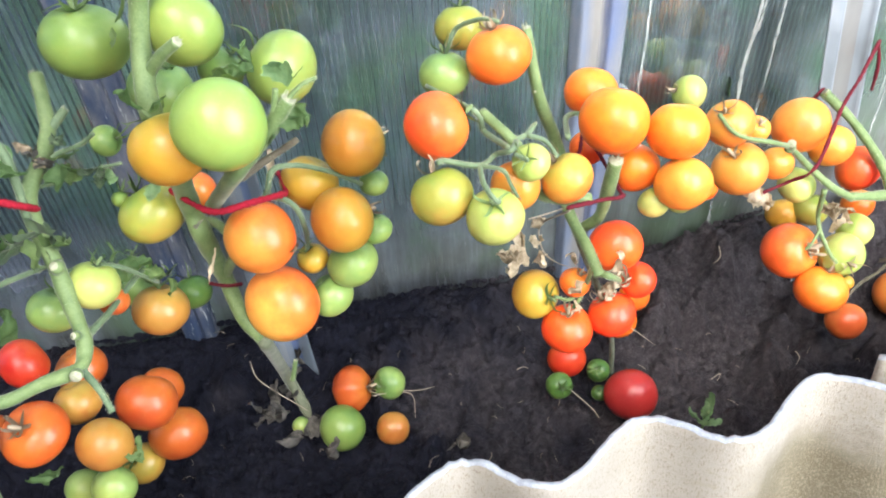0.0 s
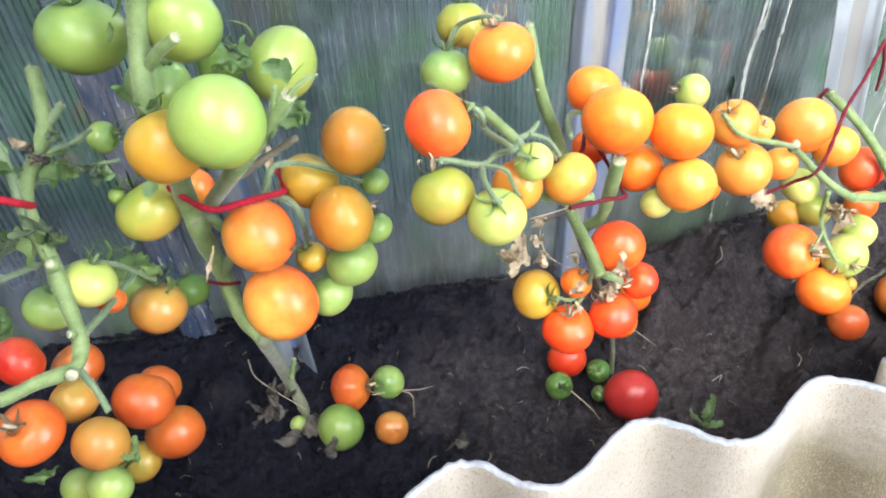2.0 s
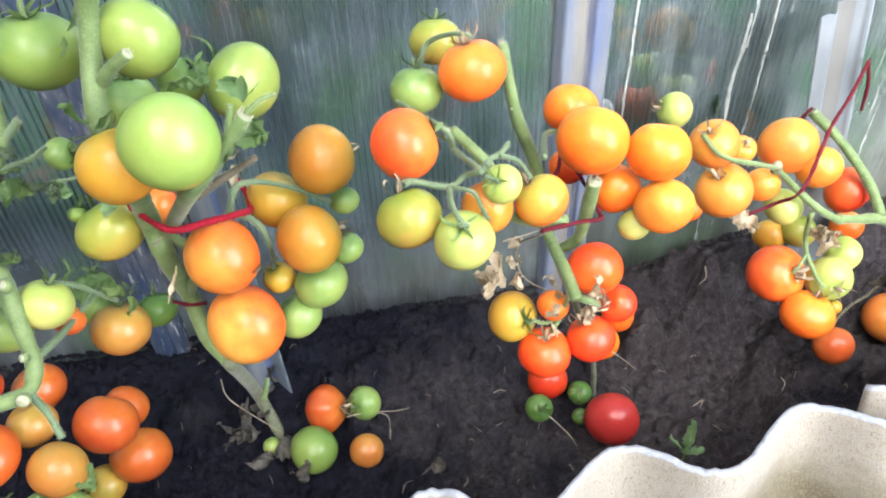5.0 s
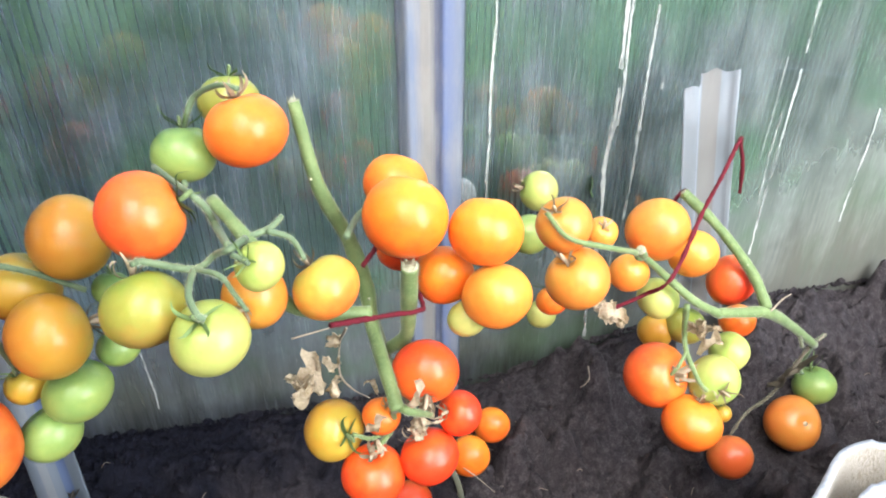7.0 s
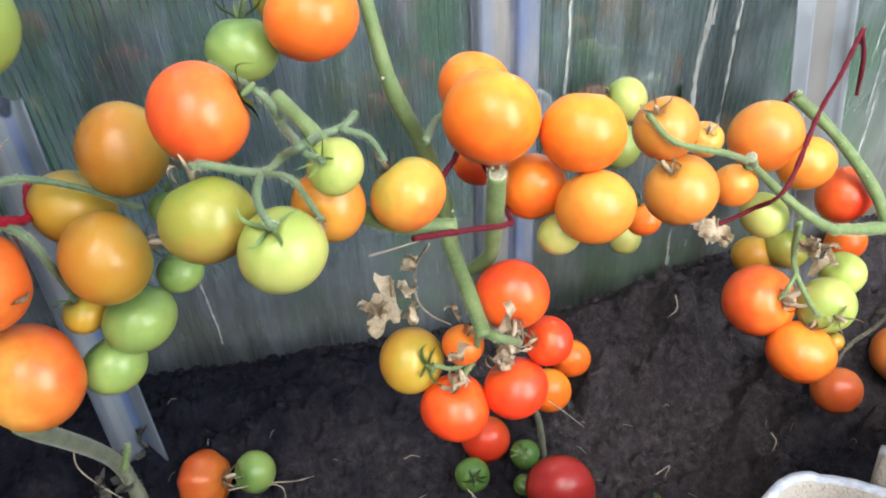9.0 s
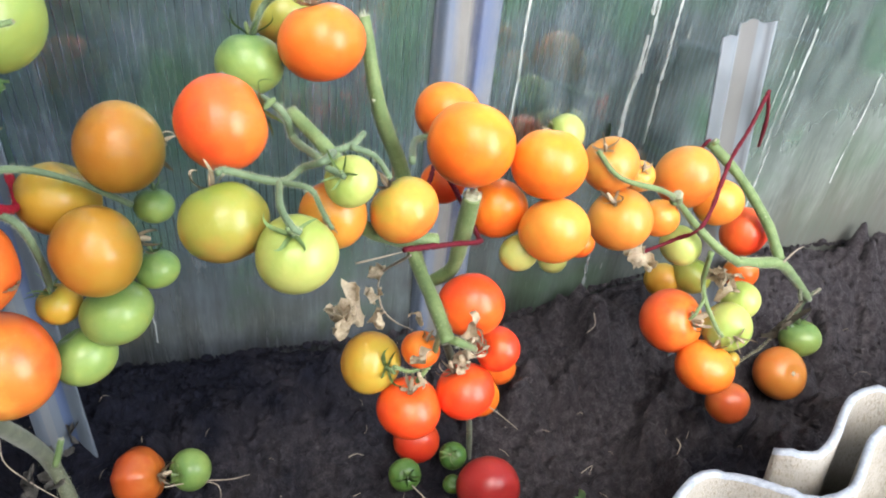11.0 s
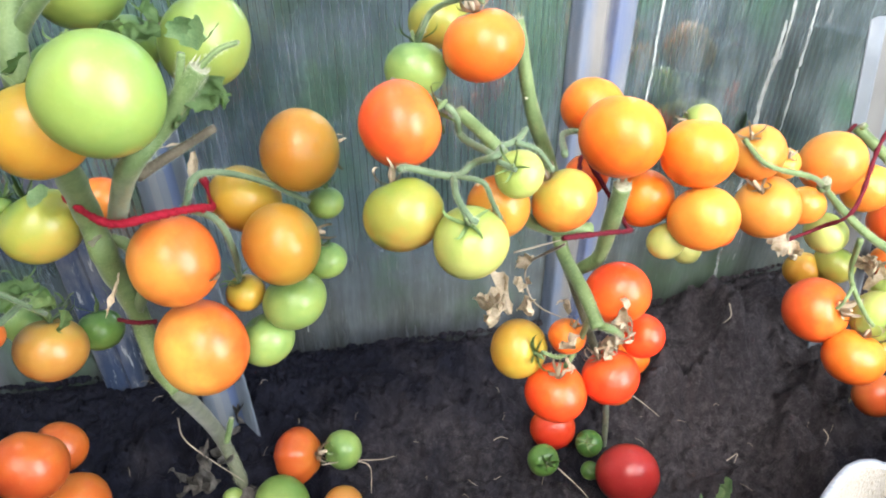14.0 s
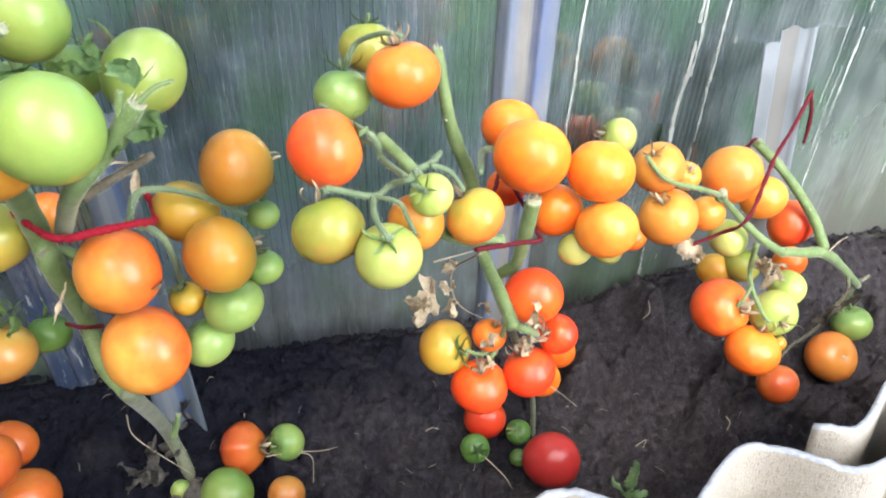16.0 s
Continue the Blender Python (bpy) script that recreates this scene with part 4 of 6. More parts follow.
def fruit_mesh(squash, ribs, oblique, seed):
    """A tomato of radius 1: flattened, dimpled at the stalk, faintly lobed."""
    key = (squash, ribs, oblique, seed)
    if key in fruit_cache:
        return fruit_cache[key]
    bm = bmesh.new()
    rings, seg = 30, 44
    rnd = random.Random(seed)
    lobes, phase = rnd.choice((3, 4, 5)), rnd.uniform(0, 6)
    amp = 0.012 + ribs
    rows = []
    for j in range(1, rings):
        th = math.pi * j / rings
        row = []
        for k in range(seg):
            ph = 2 * math.pi * k / seg
            r = 1 + amp * math.sin(th) ** 1.2 * (math.cos((lobes if not ribs else 8) * ph + phase) + (0.7 * math.cos(5 * ph + 1.3 * phase) if ribs else 0)) + oblique * 0.5 * math.sin(th) * math.cos(ph + phase) * math.cos(th)
            r *= 1 - 0.17 * math.exp(-((th / 0.30) ** 2)) - 0.015 * math.exp(-(((math.pi - th) / 0.2) ** 2))
            r *= 1 - 0.02 * noise.noise(Vector((math.sin(th) * math.cos(ph), math.sin(th) * math.sin(ph), math.cos(th) + 5 * seed)) * 1.1)
            row.append(bm.verts.new((r * math.sin(th) * math.cos(ph), r * math.sin(th) * math.sin(ph), squash * r * math.cos(th))))
        rows.append(row)
    top, bottom = bm.verts.new((0, 0, squash * 0.80)), bm.verts.new((0, 0, sum(v.co.z for v in rows[-1]) / seg - 0.002))
    for a, b in zip(rows, rows[1:]):
        for k in range(seg):
            bm.faces.new((a[k], b[k], b[(k + 1) % seg], a[(k + 1) % seg]))
    for k in range(seg):
        bm.faces.new((top, rows[0][k], rows[0][(k + 1) % seg]))
        bm.faces.new((bottom, rows[-1][(k + 1) % seg], rows[-1][k]))
    me = finish("fruit", bm, FRUIT["red"])
    fruit_cache[key] = me
    return me


def sepal(bm, angle, length, width, curl, lift, rnd):
    """One narrow pointed sepal, folded along its middle, lying out over the fruit and curling up at its tip."""
    rows, n = [], 10
    bend, twist = rnd.uniform(-0.7, 0.7), rnd.uniform(-1.2, 1.2)
    for k in range(n + 1):
        t = k / n
        w = width * (math.sin(math.pi * min(1, 0.22 + 0.78 * t)) ** 0.8) * (1 - 0.45 * t)
        a = curl * max(0.0, t - 0.25) * 1.33
        rad = 0.05 + length * (t if abs(a) < 0.01 else 0.25 + 0.75 * math.sin(a) / curl if t > 0.25 else t)
        q = min(rad, 0.97)
        z = 0.03 + 0.9 * (math.sqrt(1 - q * q) * (1 - 0.17 * math.exp(-((math.asin(q) / 0.30) ** 2))) - 0.80)
        z += lift * t + (0 if t <= 0.25 else length * 0.75 * (1 - math.cos(a)) / curl) + 0.02 * math.sin(6 * t + angle)
        c, s = math.cos(angle + bend * t * t), math.sin(angle + bend * t * t)
        tw = twist * t
        row = []
        for e, dz in ((-1, 0.03), (0, 0.0), (1, 0.03)):
            row.append(bm.verts.new((rad * c - e * w * s * math.cos(tw), rad * s + e * w * c * math.cos(tw), z + dz * (1 - t) + e * w * math.sin(tw))))
        rows.append(row)
    for a, b in zip(rows, rows[1:]):
        for k in range(2):
            bm.faces.new((a[k], a[k + 1], b[k + 1], b[k]))


calyx_cache = {}


def calyx_meshes(kind, seed):
    """The short stalk with its knuckle, and the sepals round it, for a fruit of radius 1."""
    key = (kind, seed)
    if key in calyx_cache:
        return calyx_cache[key]
    rnd = random.Random(seed * 7 + len(kind))
    count = rnd.choice((5, 6))
    sepals = []
    material = SEPAL_DRY if kind == "dry" else SEPAL
    for k in range(count):
        bm = bmesh.new()
        a = 2 * math.pi * k / count + rnd.uniform(-0.25, 0.25)
        if kind == "spiky":
            sepal(bm, a, rnd.uniform(0.75, 1.15), rnd.uniform(0.04, 0.065), rnd.uniform(0.8, 2.6), rnd.uniform(0.30, 0.60), rnd)
        elif kind == "green":
            sepal(bm, a, rnd.uniform(0.65, 1.0), rnd.uniform(0.055, 0.085), rnd.uniform(0.5, 2.4), rnd.uniform(-0.02, 0.15), rnd)
        else:
            sepal(bm, a, rnd.uniform(0.5, 0.85), rnd.uniform(0.045, 0.085), rnd.uniform(1.5, 4.0), rnd.uniform(0.0, 0.3), rnd)
        bmesh.ops.solidify(bm, geom=list(bm.faces), thickness=0.025)
        sepals.append(finish("sepal", bm, material))
    bm = bmesh.new()
    tube(bm, [(0, 0, -0.1), (0.01, 0.01, 0.12), (0.06, 0.02, 0.3), (0.12, 0.0, 0.45)], (0.08, 0.06, 0.075, 0.05), 8, 4)
    calyx_cache[key] = finish("calyx", bm, SEPAL_DRY if kind == "dry" else STEM), sepals
    return calyx_cache[key]


count_of = [0]


def tomato(skin, place, width, up, squash, calyx, label, group, ribs=0.0, oblique=0.0):
    k = count_of[0] = count_of[0] + 1
    seed = k % 5
    ob = thing("tomato", label, "tomato", group, place)
    turn = Vector(up).to_track_quat("Z", "Y").to_matrix().to_4x4() @ Matrix.Rotation(k * 1.7, 4, "Z")
    ob.matrix_world = Matrix.Translation(place) @ turn
    fruit = new("fruit", fruit_mesh(squash, ribs, oblique, seed))
    fruit.parent = ob
    fruit.scale = (width / 2,) * 3
    fruit.material_slots[0].link = "OBJECT"
    fruit.material_slots[0].material = FRUIT[skin]
    if calyx == "scar":
        bm = bmesh.new()
        tube(bm, [(0, 0, squash * 0.76 * width / 2), (0.001, 0, squash * 0.86 * width / 2)], (0.0040, 0.0028), 12, 2, 0.3)
        part("stalk_scar", bm, SEPAL_DRY, ob, "corky brown stalk scar")
    elif calyx:
        base, sepals = calyx_meshes(calyx, seed)
        c = new("calyx", base)
        c.parent = ob
        c.location = (0, 0, squash * 0.80 * width / 2)
        c.scale = (max(width, 0.034) / 2,) * 3
        for s in sepals:
            new("sepal", s).parent = c
        tagged(c, "withered curled calyx" if calyx == "dry" else "green star-shaped calyx")
    return ob


tomato("palegreen", (-0.286, 0.567, 0.532), 0.0673, (0.00, -0.13, 0.99), .86, "green", "large pale green unripe tomato on the tall staked plant", "tomatoes on the tall plant", oblique=0.16)
tomato("palegreen", (-0.194, 0.530, 0.547), 0.0573, (0.30, 0.85, 0.43), .9, None, "large pale green unripe tomato on the tall staked plant", "tomatoes on the tall plant")
tomato("palegreen", (-0.131, 0.544, 0.510), 0.0579, (-0.86, 0.25, 0.44), .88, "spiky", "large pale green unripe tomato on the tall staked plant", "tomatoes on the tall plant")
tomato("palegreen", (-0.156, 0.451, 0.502), 0.0622, (0.00, 0.99, 0.10), .95, None, "large pale green unripe tomato on the tall staked plant", "tomatoes on the tall plant")
tomato("green", (-0.270, 0.647, 0.468), 0.0571, (0.25, -0.15, 0.96), .85, "green", "green unripe tomato on the tall staked plant", "tomatoes on the tall plant")
tomato("palegreen", (-0.187, 0.573, 0.504), 0.0374, (0.65, 0.10, 0.75), .9, "green", "large pale green unripe tomato on the tall staked plant", "tomatoes on the tall plant")
tomato("brown", (-0.204, 0.475, 0.477), 0.0544, (-0.40, 0.29, 0.87), .95, "green", "brownish orange ripening tomato on the tall staked plant", "tomatoes on the tall plant")
tomato("yellowgreen", (-0.276, 0.575, 0.376), 0.0605, (-0.51, 0.20, 0.83), .85, "spiky", "yellow-green half ripe tomato on the tall staked plant", "tomatoes on the tall plant")
tomato("blush", (-0.241, 0.596, 0.385), 0.0394, (0.30, 0.95, 0.02), .9, None, "orange tomato blushing over yellow on the tall staked plant", "tomatoes on the tall plant")
tomato("blush", (-0.175, 0.545, 0.363), 0.0644, (0.75, 0.66, -0.05), .94, None, "orange tomato blushing over yellow on the tall staked plant", "tomatoes on the tall plant")
tomato("peach", (-0.170, 0.554, 0.286), 0.0728, (0.72, 0.69, 0.03), .88, None, "orange tomato blushing over yellow on the tall staked plant", "tomatoes on the tall plant", oblique=0.16)
tomato("brown", (-0.093, 0.600, 0.423), 0.0599, (0.62, 0.74, -0.25), .9, "dry", "brownish orange ripening tomato on the tall staked plant", "tomatoes on the tall plant")
tomato("brown", (-0.139, 0.608, 0.383), 0.0554, (0.44, 0.26, 0.86), .9, None, "brownish orange ripening tomato on the tall staked plant", "tomatoes on the tall plant")
tomato("brown", (-0.106, 0.569, 0.364), 0.0597, (0.78, 0.60, 0.05), .92, "dry", "brownish orange ripening tomato on the tall staked plant", "tomatoes on the tall plant")
tomato("brown", (-0.144, 0.592, 0.311), 0.0305, (-0.25, -0.32, 0.91), .9, "spiky", "brownish orange ripening tomato on the tall staked plant", "tomatoes on the tall plant")
tomato("green", (-0.105, 0.587, 0.307), 0.0503, (-0.49, 0.14, 0.86), .88, None, "green unripe tomato on the tall staked plant", "tomatoes on the tall plant")
tomato("green", (-0.130, 0.584, 0.273), 0.0448, (-0.51, 0.07, 0.86), .9, None, "green unripe tomato on the tall staked plant", "tomatoes on the tall plant")
tomato("green", (-0.084, 0.619, 0.325), 0.0327, (-0.21, 0.21, 0.96), .9, "green", "green unripe tomato on the tall staked plant", "tomatoes on the tall plant")
tomato("green", (-0.081, 0.621, 0.374), 0.0280, (0.00, 0.22, 0.98), .9, "spiky", "small dark green unripe tomato on the tall staked plant", "tomatoes on the tall plant")
tomato("green", (-0.294, 0.567, 0.450), 0.0265, (0.94, -0.22, 0.25), .92, "spiky", "green unripe tomato on the plant tied with red yarn", "tomatoes on the side plant")
tomato("limeyellow", (-0.313, 0.510, 0.344), 0.0439, (0.31, 0.30, 0.90), .92, "spiky", "lime-yellow half ripe tomato on the plant tied with red yarn", "tomatoes on the side plant")
tomato("green", (-0.368, 0.529, 0.307), 0.0439, (0.33, 0.17, 0.93), .9, "spiky", "green unripe tomato on the plant tied with red yarn", "tomatoes on the side plant")
tomato("brown_shaded", (-0.292, 0.569, 0.275), 0.0535, (0.00, 0.33, 0.94), .92, "spiky", "brownish orange ripening tomato on the plant tied with red yarn", "tomatoes on the side plant")
tomato("darkgreen", (-0.281, 0.623, 0.258), 0.0386, (-0.21, 0.31, 0.93), .9, "spiky", "small dark green unripe tomato on the plant tied with red yarn", "tomatoes on the side plant")
tomato("darkgreen", (-0.334, 0.619, 0.288), 0.0374, (0.00, 0.32, 0.95), .85, "spiky", "small dark green unripe tomato on the plant tied with red yarn", "tomatoes on the side plant")
tomato("red_shaded", (-0.419, 0.532, 0.245), 0.0479, (0.65, 0.74, 0.18), .9, None, "flame-red nearly ripe tomato on the plant tied with red yarn", "tomatoes on the side plant")
tomato("deep", (-0.397, 0.577, 0.200), 0.0510, (-0.35, 0.02, 0.94), .9, None, "deep orange ripening tomato on the plant tied with red yarn", "tomatoes on the side plant")
tomato("red_shaded", (-0.388, 0.470, 0.215), 0.0592, (-0.10, -0.51, 0.85), .78, "dry", "ripe red tomato on the plant tied with red yarn", "tomatoes on the side plant")
tomato("brown_shaded", (-0.372, 0.517, 0.208), 0.0439, (-0.23, 0.18, 0.96), .92, None, "brownish orange ripening tomato on the plant tied with red yarn", "tomatoes on the side plant")
tomato("deep", (-0.326, 0.550, 0.175), 0.0614, (0.10, 0.76, 0.65), .92, None, "red-orange ripening tomato on the plant tied with red yarn", "tomatoes on the side plant")
tomato("deep", (-0.350, 0.628, 0.125), 0.0491, (0.00, 1.00, 0.02), .92, None, "deep orange ripening tomato on the plant tied with red yarn", "tomatoes on the side plant")
tomato("deep", (-0.323, 0.584, 0.098), 0.0628, (-0.21, 0.74, 0.64), .92, None, "deep orange ripening tomato on the plant tied with red yarn", "tomatoes on the side plant")
tomato("brown_shaded", (-0.337, 0.481, 0.188), 0.0510, (0.21, 0.93, 0.31), .94, None, "brownish orange ripening tomato on the plant tied with red yarn", "tomatoes on the side plant")
tomato("brown_shaded", (-0.363, 0.568, 0.070), 0.0448, (-0.31, -0.57, 0.76), .9, "green", "brownish orange ripening tomato on the plant tied with red yarn", "tomatoes on the side plant")
tomato("green", (-0.363, 0.507, 0.102), 0.0439, (0.23, 0.94, 0.24), .92, None, "green unripe tomato on the plant tied with red yarn", "tomatoes on the side plant")
tomato("green", (-0.416, 0.536, 0.071), 0.0408, (-0.23, 0.89, 0.39), .92, None, "green unripe tomato on the plant tied with red yarn", "tomatoes on the side plant")
tomato("deep", (-0.150, 0.708, 0.042), 0.0593, (0.97, -0.12, 0.19), .82, "dry", "ribbed red-orange tomato fallen on the soil", "fallen tomatoes", ribs=0.016)
tomato("green", (-0.103, 0.721, 0.038), 0.0429, (-0.56, -0.76, 0.33), .92, "green", "green unripe tomato fallen on the soil", "fallen tomatoes")
tomato("darkgreen", (-0.157, 0.651, 0.030), 0.0565, (0.31, 0.90, -0.30), .95, None, "dull green blotchy tomato fallen on the soil", "fallen tomatoes")
tomato("brown_shaded", (-0.097, 0.664, 0.013), 0.0421, (0.00, 0.97, -0.23), .92, None, "brownish orange ripening tomato fallen on the soil", "fallen tomatoes")
tomato("green", (-0.213, 0.670, 0.018), 0.0230, (0.00, 0.95, 0.32), .95, None, "green unripe tomato fallen on the soil", "fallen tomatoes")
tomato("yellowgreen", (0.007, 0.685, 0.498), 0.0475, (0.00, 0.22, 0.98), .88, "green", "yellow-green half ripe tomato on the middle plant", "tomatoes on the middle plant")
tomato("tangerine", (0.037, 0.595, 0.497), 0.0551, (-0.26, 0.10, 0.96), .88, "dry", "orange tomato turning red on the middle plant", "tomatoes on the middle plant")
tomato("green", (-0.009, 0.607, 0.479), 0.0433, (0.00, 0.22, 0.98), .9, "spiky", "green unripe tomato on the middle plant", "tomatoes on the middle plant")
tomato("tangerine", (-0.016, 0.532, 0.462), 0.0535, (0.91, 0.29, 0.29), .95, "green", "orange tomato turning red on the middle plant", "tomatoes on the middle plant")
tomato("yellowgreen", (-0.014, 0.508, 0.413), 0.0502, (-0.35, 0.39, 0.85), .9, "dry", "yellow-green half ripe tomato on the middle plant", "tomatoes on the middle plant")
tomato("limeyellow", (0.026, 0.491, 0.402), 0.0454, (-0.10, -0.48, 0.87), .92, "green", "lime-yellow half ripe tomato on the middle plant", "tomatoes on the middle plant")
tomato("limeyellow", (0.055, 0.507, 0.439), 0.0298, (-0.40, -0.70, 0.59), .86, "spiky", "lime-yellow half ripe tomato on the middle plant", "tomatoes on the middle plant")
tomato("rust", (0.045, 0.529, 0.409), 0.0408, (-0.21, -0.98, -0.02), .95, "dry", "rusty orange ripening tomato on the middle plant", "tomatoes on the middle plant")
tomato("turning", (0.088, 0.538, 0.409), 0.0437, (-0.58, 0.23, 0.78), .9, "dry", "amber-orange ripening tomato on the middle plant", "tomatoes on the middle plant")
tomato("orange", (0.131, 0.681, 0.431), 0.0525, (0.20, 0.40, 0.89), .92, None, "bright orange ripening tomato on the middle plant", "tomatoes on the middle plant")
tomato("orange", (0.139, 0.608, 0.429), 0.0623, (0.25, 0.45, 0.86), .96, None, "bright orange ripening tomato on the middle plant", "tomatoes on the middle plant")
tomato("orange", (0.197, 0.612, 0.415), 0.0553, (0.10, 0.40, 0.91), .94, None, "bright orange ripening tomato on the middle plant", "tomatoes on the middle plant")
tomato("orange", (0.167, 0.633, 0.371), 0.0480, (0.00, 0.82, 0.57), .92, None, "bright orange ripening tomato on the middle plant", "tomatoes on the middle plant")
tomato("amber", (0.205, 0.602, 0.367), 0.0522, (-0.10, 0.81, 0.57), .92, None, "amber-orange ripening tomato on the middle plant", "tomatoes on the middle plant")
tomato("limeyellow", (0.184, 0.615, 0.342), 0.0309, (-0.22, 0.82, 0.52), .88, None, "lime-yellow half ripe tomato on the middle plant", "tomatoes on the middle plant")
tomato("orange", (0.132, 0.686, 0.371), 0.0375, (0.00, 0.82, 0.57), .92, None, "bright orange ripening tomato on the middle plant", "tomatoes on the middle plant")
tomato("limeyellow", (0.277, 0.835, 0.370), 0.0421, (-0.95, -0.07, 0.29), .95, "dry", "lime-yellow half ripe tomato on the bent plant", "tomatoes on the bent plant")
tomato("amber", (0.270, 0.680, 0.392), 0.0478, (-0.50, -0.41, 0.77), .94, "dry", "amber-orange ripening tomato on the bent plant", "tomatoes on the bent plant")
tomato("amber", (0.313, 0.717, 0.369), 0.0290, (0.00, -0.66, 0.75), .92, "dry", "amber-orange ripening tomato on the bent plant", "tomatoes on the bent plant")
tomato("amber", (0.281, 0.665, 0.349), 0.0550, (-0.51, -0.28, 0.82), .9, "dry", "amber-orange ripening tomato on the bent plant", "tomatoes on the bent plant")
tomato("green", (0.258, 0.772, 0.347), 0.0403, (0.00, 0.95, 0.32), .92, None, "green unripe tomato on the bent plant", "tomatoes on the bent plant")
tomato("amber", (0.343, 0.722, 0.326), 0.0373, (0.10, 0.81, 0.57), .92, None, "amber-orange ripening tomato on the bent plant", "tomatoes on the bent plant")
tomato("orange", (0.278, 0.746, 0.288), 0.0314, (-0.34, 0.27, 0.90), .92, "spiky", "bright orange ripening tomato on the bent plant", "tomatoes on the bent plant")
tomato("limeyellow", (0.291, 0.858, 0.213), 0.0346, (0.00, 0.97, 0.24), .92, None, "lime-yellow half ripe tomato on the bent plant", "tomatoes on the bent plant")
tomato("amber", (0.378, 0.755, 0.355), 0.0611, (0.21, 0.81, 0.54), .92, None, "amber-orange ripening tomato on the bent plant", "tomatoes on the bent plant", oblique=0.16)
tomato("amber", (0.411, 0.746, 0.333), 0.0482, (0.10, 0.81, 0.57), .92, None, "amber-orange ripening tomato on the bent plant", "tomatoes on the bent plant")
tomato("redorange", (0.477, 0.794, 0.280), 0.0539, (-0.54, 0.83, 0.13), .9, None, "red-orange ripening tomato on the bent plant", "tomatoes on the bent plant")
tomato("limeyellow", (0.382, 0.745, 0.287), 0.0422, (0.69, 0.16, 0.71), .92, None, "lime-yellow half ripe tomato on the bent plant", "tomatoes on the bent plant")
tomato("yellowgreen", (0.451, 0.833, 0.206), 0.0464, (0.33, 0.17, 0.93), .92, None, "yellow-green half ripe tomato on the bent plant", "tomatoes on the bent plant")
tomato("brown", (0.421, 0.841, 0.195), 0.0416, (0.21, 0.96, 0.16), .92, None, "brownish orange ripening tomato on the bent plant", "tomatoes on the bent plant")
tomato("redorange", (0.385, 0.734, 0.206), 0.0659, (0.50, -0.74, 0.45), .94, "dry", "red-orange ripening tomato on the bent plant", "tomatoes on the bent plant")
tomato("ripening", (0.412, 0.697, 0.174), 0.0585, (0.30, 0.10, 0.95), .92, "dry", "red-orange ripening tomato on the bent plant", "tomatoes on the bent plant")
tomato("limeyellow", (0.438, 0.718, 0.208), 0.0511, (0.00, -1.00, 0.01), .92, "dry", "lime-yellow half ripe tomato on the bent plant", "tomatoes on the bent plant")
tomato("limeyellow", (0.462, 0.744, 0.224), 0.0409, (-0.73, -0.17, 0.67), .92, None, "lime-yellow half ripe tomato on the bent plant", "tomatoes on the bent plant")
tomato("rust", (0.487, 0.752, 0.084), 0.0492, (0.21, 0.98, 0.02), .9, None, "brownish orange ripening tomato fallen on the soil", "fallen tomatoes")
tomato("rust", (0.596, 0.824, 0.071), 0.0669, (0.15, -0.82, 0.55), .85, "scar", "brownish orange tomato with a stalk scar fallen on the soil", "fallen tomatoes")
tomato("green", (0.638, 0.862, 0.098), 0.0514, (-0.25, 0.21, 0.94), .9, "spiky", "green unripe tomato on the bent plant", "tomatoes on the bent plant")
tomato("redorange", (0.510, 0.830, 0.211), 0.0405, (0.00, 0.84, 0.54), .9, None, "red-orange ripening tomato on the bent plant", "tomatoes on the bent plant")
tomato("red", (0.151, 0.616, 0.295), 0.0541, (0.00, -0.88, -0.48), .92, "dry", "ripe red tomato on the middle plant", "tomatoes on the middle plant")
tomato("red", (0.179, 0.626, 0.247), 0.0385, (-0.73, -0.53, 0.44), .9, "dry", "ripe red tomato on the middle plant", "tomatoes on the middle plant")
tomato("red", (0.106, 0.610, 0.200), 0.0536, (0.00, -0.17, 0.99), .92, "dry", "ripe red tomato on the middle plant", "tomatoes on the middle plant")
tomato("red", (0.153, 0.617, 0.211), 0.0506, (-0.51, 0.16, 0.85), .92, "dry", "ripe red tomato on the middle plant", "tomatoes on the middle plant")
tomato("brown", (0.074, 0.627, 0.234), 0.0519, (0.60, -0.75, 0.27), .88, "green", "brownish orange ripening tomato on the middle plant", "tomatoes on the middle plant")
tomato("orange", (0.114, 0.623, 0.249), 0.0320, (0.33, -0.23, 0.91), .92, "dry", "bright orange ripening tomato on the middle plant", "tomatoes on the middle plant")
tomato("flame", (0.133, 0.760, 0.033), 0.0522, (0.00, 0.92, 0.40), .9, None, "ripe red tomato lying on dark soil", "fallen tomatoes")
tomato("orange", (0.231, 0.818, 0.090), 0.0424, (0.00, 1.00, 0.02), .9, None, "bright orange ripening tomato lying on dark soil", "fallen tomatoes")
tomato("orange", (0.200, 0.767, 0.088), 0.0464, (0.00, 1.00, 0.02), .9, None, "bright orange ripening tomato lying on dark soil", "fallen tomatoes")
tomato("darkred", (0.200, 0.678, 0.041), 0.0658, (0.21, 0.98, 0.02), .9, None, "dark red overripe tomato lying on dark soil", "fallen tomatoes")
tomato("darkgreen", (0.117, 0.714, 0.028), 0.0349, (0.15, -0.85, 0.51), .9, "green", "small dark green unripe tomato lying on dark soil", "fallen tomatoes")
tomato("darkgreen", (0.173, 0.745, 0.024), 0.0308, (-0.30, -0.62, 0.72), .92, "green", "small dark green unripe tomato lying on dark soil", "fallen tomatoes")
